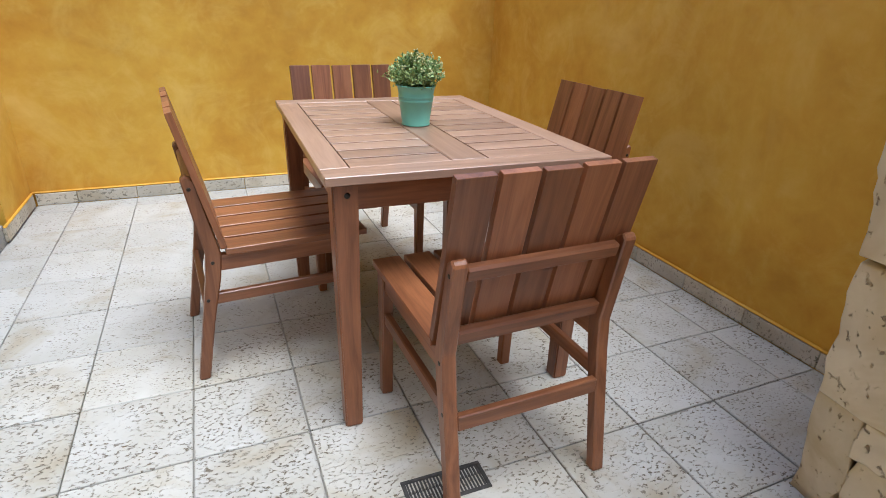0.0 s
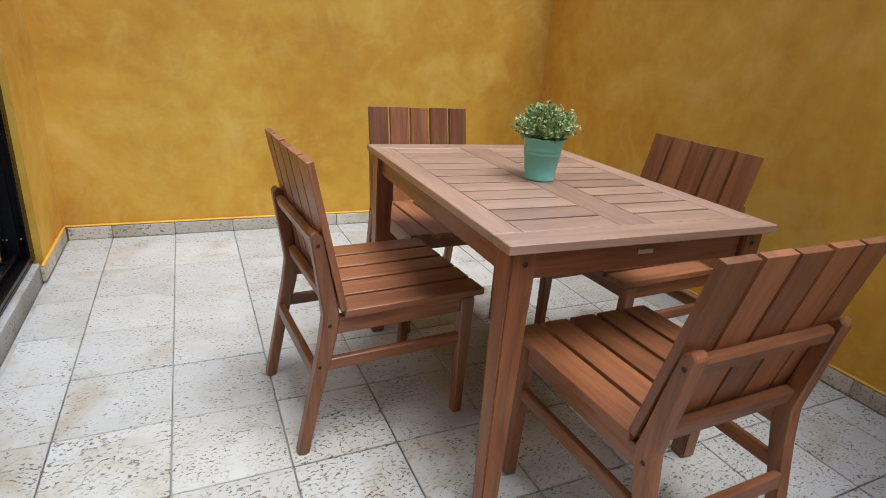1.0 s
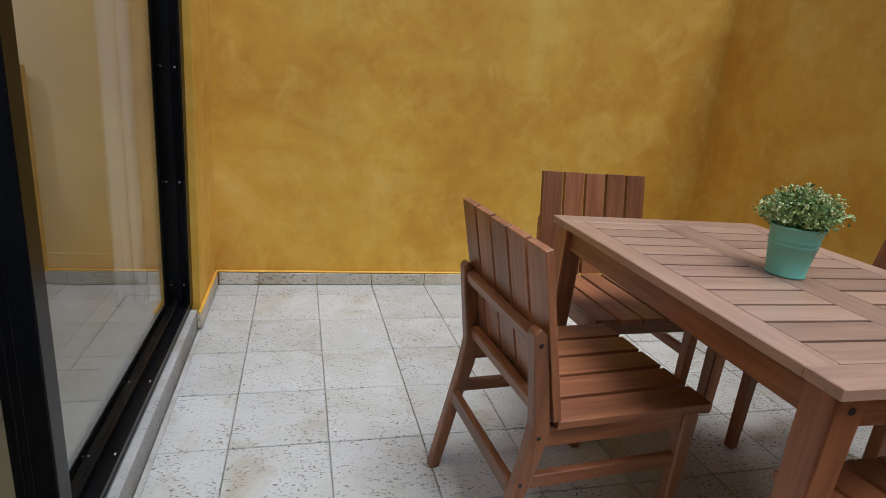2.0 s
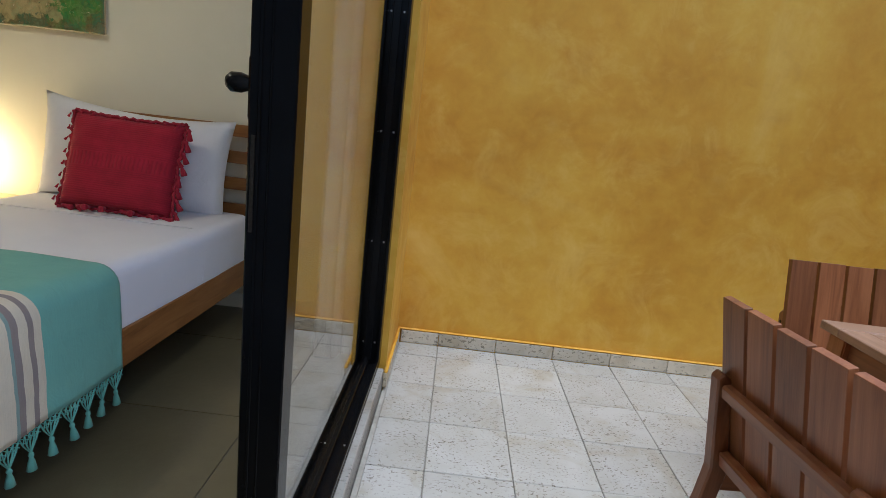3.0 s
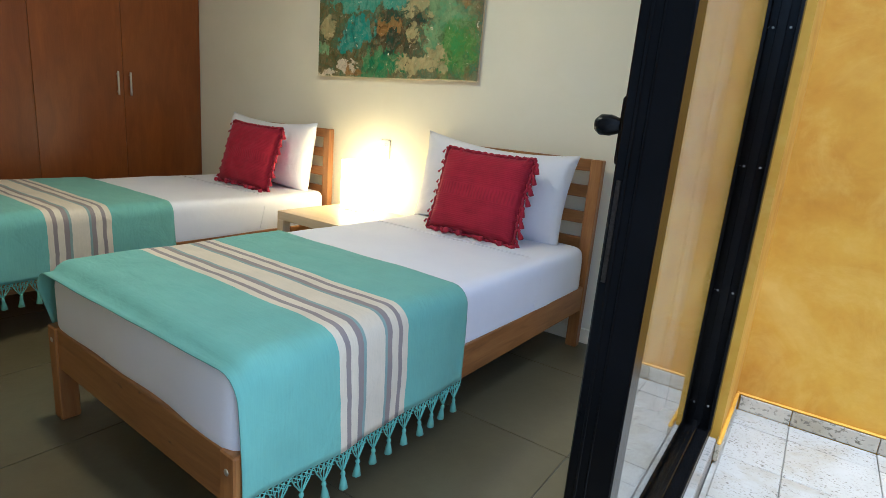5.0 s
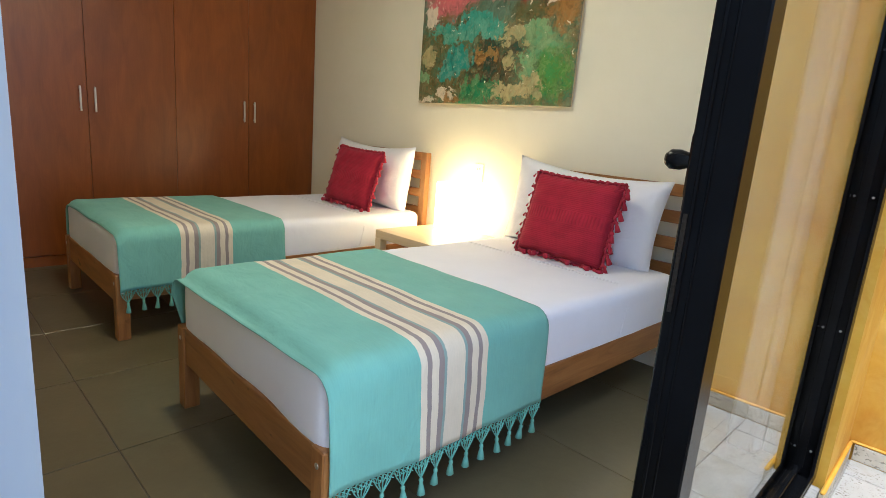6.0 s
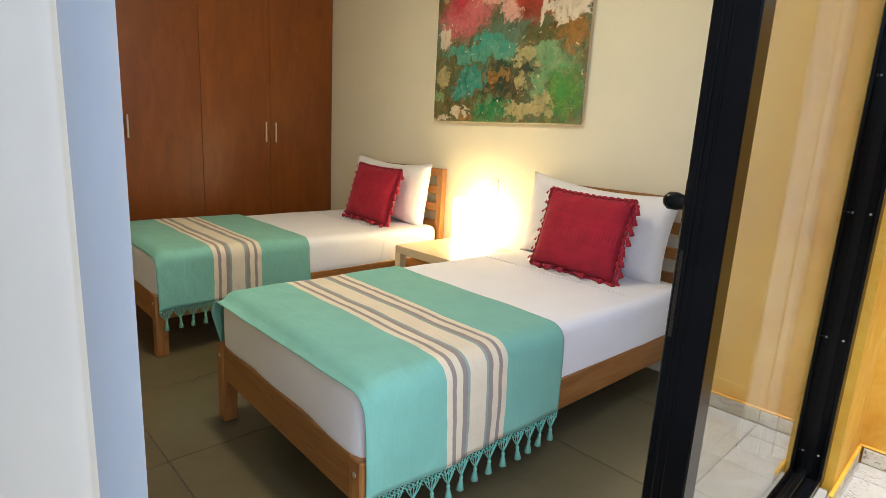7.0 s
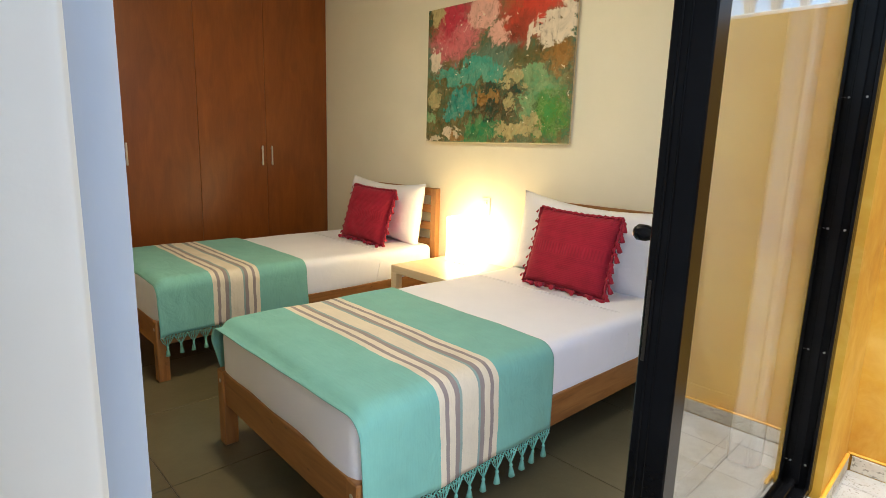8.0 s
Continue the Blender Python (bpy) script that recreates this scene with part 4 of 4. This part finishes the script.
def cushion(name, w, h, puff, material, parent, pull=0.05, seed=0.0, dip=None):
    """A stuffed case in the local x, z plane, thick along y, with drawn-out corners."""
    bm = bmesh.new()
    n = 26

    def spot(u, v, s):
        cx = w / 2 * u * (1 - pull * (1 - v * v))
        cz = h / 2 * v * (1 - (pull if dip is None else dip) * (1 - u * u))
        f = max(0.0, (1 - u**4) * (1 - v**4)) ** 0.55
        wr = 0.010 * noise.noise((u * 2.5 + seed, v * 2.5, s)) + 0.005 * noise.noise((u * 7 + seed, v * 7, s))
        return (cx, s * (puff / 2 * f + wr * f), cz)

    sides = []
    for s in (-1, 1):
        g = [[None] * (n + 1) for _ in range(n + 1)]
        for i in range(n + 1):
            for j in range(n + 1):
                edge = i in (0, n) or j in (0, n)
                g[i][j] = sides[0][i][j] if (s == 1 and edge) else bm.verts.new(spot(2 * i / n - 1, 2 * j / n - 1, s))
        sides.append(g)
        for i in range(n):
            for j in range(n):
                q = (g[i][j], g[i + 1][j], g[i + 1][j + 1], g[i][j + 1])
                bm.faces.new(q if s < 0 else q[::-1])
    return part(name, bm, material, parent, "", None, True)


def white_pillow(at, seed):
    p = thing("pillow", "plump white cotton pillow leaning on the headboard", "pillow", "white pillows", at)
    cushion("pillowcase", 0.88, 0.47, 0.19, M_PILLOW, p, 0.05, seed, 0.17)
    bm = bmesh.new()
    tube_into(bm, [(0.41, -0.004, -0.20), (0.375, -0.006, 0.0), (0.41, -0.004, 0.20)], 0.003, 5)
    part("seam", bm, M_PILLOW, p)


def red_cushion(at, seed):
    p = thing("throw_cushion", "crimson ribbed cotton cushion with tasselled edges", "cushion", "crimson cushions", at)
    w, h, pull = 0.472, 0.402, 0.05
    cushion("cover", w, h, 0.14, M_RIB, p, pull, seed)
    rng = random.Random(seed)
    bm = bmesh.new()
    for s in (-1, 1):
        for axis in (0, 1):
            pts = []
            for k in range(41):
                f = 2 * k / 40 - 1
                bow = 1 - pull * (1 - f * f)
                edge = (s * (w / 2 * bow + 0.004 + 0.003 * math.sin(k * 2.2)), f * h / 2) if axis == 0 else (f * w / 2, s * (h / 2 * bow + 0.004 + 0.003 * math.sin(k * 2.2)))
                pts.append((edge[0], 0.006 * math.sin(k * 1.7) - 0.004, edge[1]))
            tube_into(bm, pts, 0.0075, 5)
    part("braid", bm, M_CRIMSON, p, "looped crimson braid", None, True)
    for s in (-1, 1):
        for k in range(8):
            f = 2 * (k + 0.5) / 8 - 1
            x = s * (w / 2 * (1 - pull * (1 - f * f)) + 0.010)
            put("tassel", TASSEL_RED, M_CRIMSON, p, pose(x + s * 0.004, -0.010, f * h / 2 + 0.012, rng.uniform(-6, 12), -s * rng.uniform(8, 30), rng.uniform(0, 90)) @ Matrix.Scale(1.0 if s > 0 else 0.4, 4))
        for k in range(8):
            f = 2 * (k + 0.5) / 8 - 1
            z = s * (h / 2 * (1 - pull * (1 - f * f)) + (0.004 if s > 0 else -0.002))
            put("tassel", TASSEL_RED, M_CRIMSON, p, pose(f * w / 2, -0.012 if s > 0 else -0.02, z, rng.uniform(-15, -5) if s > 0 else -80, rng.uniform(-30, 30), rng.uniform(0, 90)))
    return p


BED1 = pose(-1.425, 2.005, BF, 0, 0, -1.6)
BED2 = pose(-3.165, 2.005, BF, 0, 0, 0.0)
for at, label in ((BED1, "single pine bed with slatted headboard near the door"), (BED2, "single pine bed with slatted headboard near the wardrobe")):
    bed(at, label)
mattress(BED1, "single mattress in a fitted white sheet", 0.0)
mattress(BED2, "single mattress in a fitted white sheet", 4.0)
runner(BED1, "turquoise striped woven runner with tassels across the bed foot", 1.0, 0.20, 0.035)
runner(BED2, "turquoise striped woven runner with tassels across the bed foot", 6.0, 0.24)
white_pillow(BED1 @ pose(-0.030, 1.785, MT + 0.205, -7, 3, 0), 1.0)
white_pillow(BED2 @ pose(0.012, 1.79, MT + 0.210, -8, 1, 0), 3.0)
red_cushion(BED1 @ pose(0.052, 1.572, MT + 0.196, -17, 1.5, 2), 2)
red_cushion(BED2 @ pose(0.110, 1.575, MT + 0.196, -17, 2, 2), 9)


def nightstand():
    t = thing("side_table", "square pale birch side table between the beds", "table", at=pose(-2.245, 3.635, BF))
    part("tabletop", box_bm(-0.268, 0.268, -0.27, 0.27, 0.412, 0.462, 0.002), M_BIRCH, t)
    for sx in (-1, 1):
        for sy in (-1, 1):
            beam("leg", (sx * 0.243, sy * 0.245, 0), (sx * 0.243, sy * 0.245, 0.412), 0.05, 0.05, M_BIRCH, t, (0, 1, 0), 0.002)


nightstand()

lamp = thing("table_lamp", "glowing frosted glass block lamp on the side table", "lamp", at=pose(-2.30, 3.805, BF + 0.462))
part("base", box_bm(-0.07, 0.07, -0.07, 0.07, 0.0, 0.012, 0.003), M_PLASTIC, lamp)
part("shade", box_bm(-0.085, 0.085, -0.085, 0.085, 0.012, 0.30, 0.012, 3), M_GLOW, lamp, "glowing warm frosted glass shade")
bm = bmesh.new()
tube_into(bm, [(-0.07, 0.05, 0.006), (-0.10, 0.06, 0.004), (-0.13, 0.08, 0.004), (-0.15, 0.098, 0.004)], 0.003, 6)
part("cord", bm, M_PLASTIC, lamp, "thin pale cord")

outlet = thing("wall_outlet", "ivory plastic power outlet on the cream wall", "outlet", at=pose(-2.25, BN, 0.93))
part("plate", box_bm(-0.037, 0.037, -0.008, -0.001, -0.058, 0.058, 0.003, 2), M_PLASTIC, outlet)
for z in (-0.024, 0.024):
    s = part("socket", box_bm(-0.017, 0.017, -0.0105, -0.008, z - 0.014, z + 0.014, 0.001), M_PLASTIC, outlet)
    for x in (-0.007, 0.007):
        part("slot", box_bm(x - 0.0012, x + 0.0012, -0.0112, -0.0104, z - 0.005, z + 0.006), M_SCREW, s)

art = thing("painting", "abstract canvas in pinks above greens and teal", "painting", at=pose(-2.228, BN - 0.036, 1.79))
part("canvas", box_bm(-0.603, 0.603, 0.0, 0.016, -0.443, 0.443, 0.004), M_ART, art)
for z in (-0.42, 0.42):
    beam("stretcher_bar", (-0.598, 0.0255, z), (0.598, 0.0255, z), 0.018, 0.04, M_BIRCH, art, (0, 1, 0))
for x in (-0.578, 0.578):
    beam("stretcher_bar", (x, 0.0255, -0.399), (x, 0.0255, 0.399), 0.018, 0.04, M_BIRCH, art, (0, 1, 0))


def wardrobe():
    w = thing("wardrobe", "built-in red cedar wardrobe with tall flat doors", "wardrobe")
    x = -4.205
    ys = [1.17, 1.727, 2.275, 2.822, 3.37, BN - 0.006]
    part("body", box_bm(BW + 0.001, x - 0.022, ys[0], BN - 0.002, BF, 2.715), M_CEDAR, w)
    part("plinth", box_bm(x - 0.024, x - 0.012, ys[0], BN - 0.004, BF, BF + 0.07), M_CEDAR, w)
    for k, (a, b) in enumerate(zip(ys, ys[1:])):
        d = beam("door", (x - 0.01, (a + b) / 2, BF + 0.075), (x - 0.01, (a + b) / 2, 2.70), b - a - 0.0022, 0.02, M_CEDAR, w, (0, 1, 0), 0.0015)
        y = (b - a) / 2 - 0.042 if k in (1, 3) else -(b - a) / 2 + 0.042
        zz = 1.195 - (BF + 0.075 + 2.70) / 2
        h = part("handle", box_bm(-0.08, 0.08, -0.006, 0.006, 0.0, 0.012, 0.003), M_STEEL, d, "brushed steel bar handle", Matrix.Translation((zz, y, -0.034)))
        for q in (-0.06, 0.06):
            part("mount", box_bm(q - 0.004, q + 0.004, -0.004, 0.004, 0.010, 0.026), M_STEEL, h)


wardrobe()


ceiling_light = thing("ceiling_light", "round opal glass ceiling light switched on", "ceiling light", at=pose(-1.95, 2.2, 2.724))
lathe("mount", [(0.125, 0.0), (0.13, -0.012), (0.13, -0.03), (0.115, -0.034)], M_WHITE, ceiling_light, 32)
lathe("diffuser", [(0.113, -0.0345), (0.11, -0.048), (0.094, -0.062), (0.06, -0.072), (0.02, -0.076)], M_BULB, ceiling_light, 32, None, "lit opal glass bowl")

tagged(part("baseboard", box_bm(-4.19, BE - 0.001, BN - 0.012, BN - 0.001, BF, BF + 0.075, 0.002), M_CREAM), "low cream painted baseboard behind the beds", "baseboard", kind="structure")


# ---- pieces of floors and skirtings ----
def cuts(lo, hi, first, pitch):
    k = math.ceil((lo - first) / pitch + 1e-6)
    out = [lo]
    while first + k * pitch < hi - 0.004:
        if first + k * pitch > lo + 0.004:
            out.append(first + k * pitch)
        k += 1
    return out + [hi]


rng = random.Random(11)
for a, b in zip(*(lambda c: (c, c[1:]))(cuts(W + 0.018, E - 0.018, 0.059, 0.2995))):
    for c, d in zip(*(lambda q: (q, q[1:]))(cuts(S, N - 0.018, 1.42, 0.3038))):
        # North-west tiles take the copy whose colour is shaded down.
        skin = M_TILE_DIMMED if c > 2.3 and a < 1.4 else M_TILE
        g = 0.0012 if skin == M_TILE_DIMMED else 0.0018
        put("tile", shared_box(b - a - 2 * g, d - c - 2 * g, 0.022, 0.0025, skin), skin, floor, pose((a + b) / 2, (c + d) / 2, -0.011 + rng.uniform(-0.0012, 0.0008), rng.uniform(-0.12, 0.12), rng.uniform(-0.12, 0.12), 0))

for a, b in zip(*(lambda c: (c, c[1:]))(cuts(BW, -0.312, -1.737, 0.6))):
    for c, d in zip(*(lambda q: (q, q[1:]))(cuts(BS, BN, 1.768, 0.6))):
        put("tile", shared_box(b - a - 0.004, d - c - 0.004, 0.01, 0.001, M_FLOOR), M_FLOOR, bed_floor, pose((a + b) / 2, (c + d) / 2, BF - 0.005))

SK = 0.066
skirt_n = tagged(new("skirting_north"), "limestone skirting tiles with ochre plaster lip", "skirting", kind="structure")
part("lip", box_bm(W + 0.001, E - 0.001, N - 0.0165, N - 0.0005, SK, SK + 0.012, 0.007), M_OCHRE, skirt_n)
for a, b in zip(*(lambda c: (c, c[1:]))(cuts(W + 0.02, E - 0.02, 0.059, 0.2995))):
    put("tile", shared_box(b - a - 0.003, 0.016, SK, 0.002, M_KERB), M_KERB, skirt_n, pose((a + b) / 2, N - 0.009, SK / 2))
skirt_e = tagged(new("skirting_east"), "limestone skirting tiles with ochre plaster lip", "skirting", kind="structure")
part("lip", box_bm(E - 0.0165, E - 0.0005, 1.12, N - 0.02, SK, SK + 0.012, 0.007), M_OCHRE, skirt_e)
for a, b in zip(*(lambda c: (c, c[1:]))(cuts(1.12, N - 0.02, 1.42, 0.3038))):
    put("tile", shared_box(0.016, b - a - 0.003, SK, 0.002, M_KERB), M_KERB, skirt_e, pose(E - 0.009, (a + b) / 2, SK / 2))
skirt_w = tagged(new("skirting_west"), "limestone skirting tiles with ochre plaster lip", "skirting", kind="structure")
part("lip", box_bm(W + 0.0005, W + 0.0155, 3.475, N - 0.02, SK, SK + 0.011, 0.005), M_OCHRE, skirt_w)
for a, b in ((3.475, 3.70), (3.70, N - 0.02)):
    put("tile", shared_box(0.016, b - a - 0.003, SK, 0.002, M_KERB), M_KERB, skirt_w, pose(W + 0.006, (a + b) / 2, SK / 2))
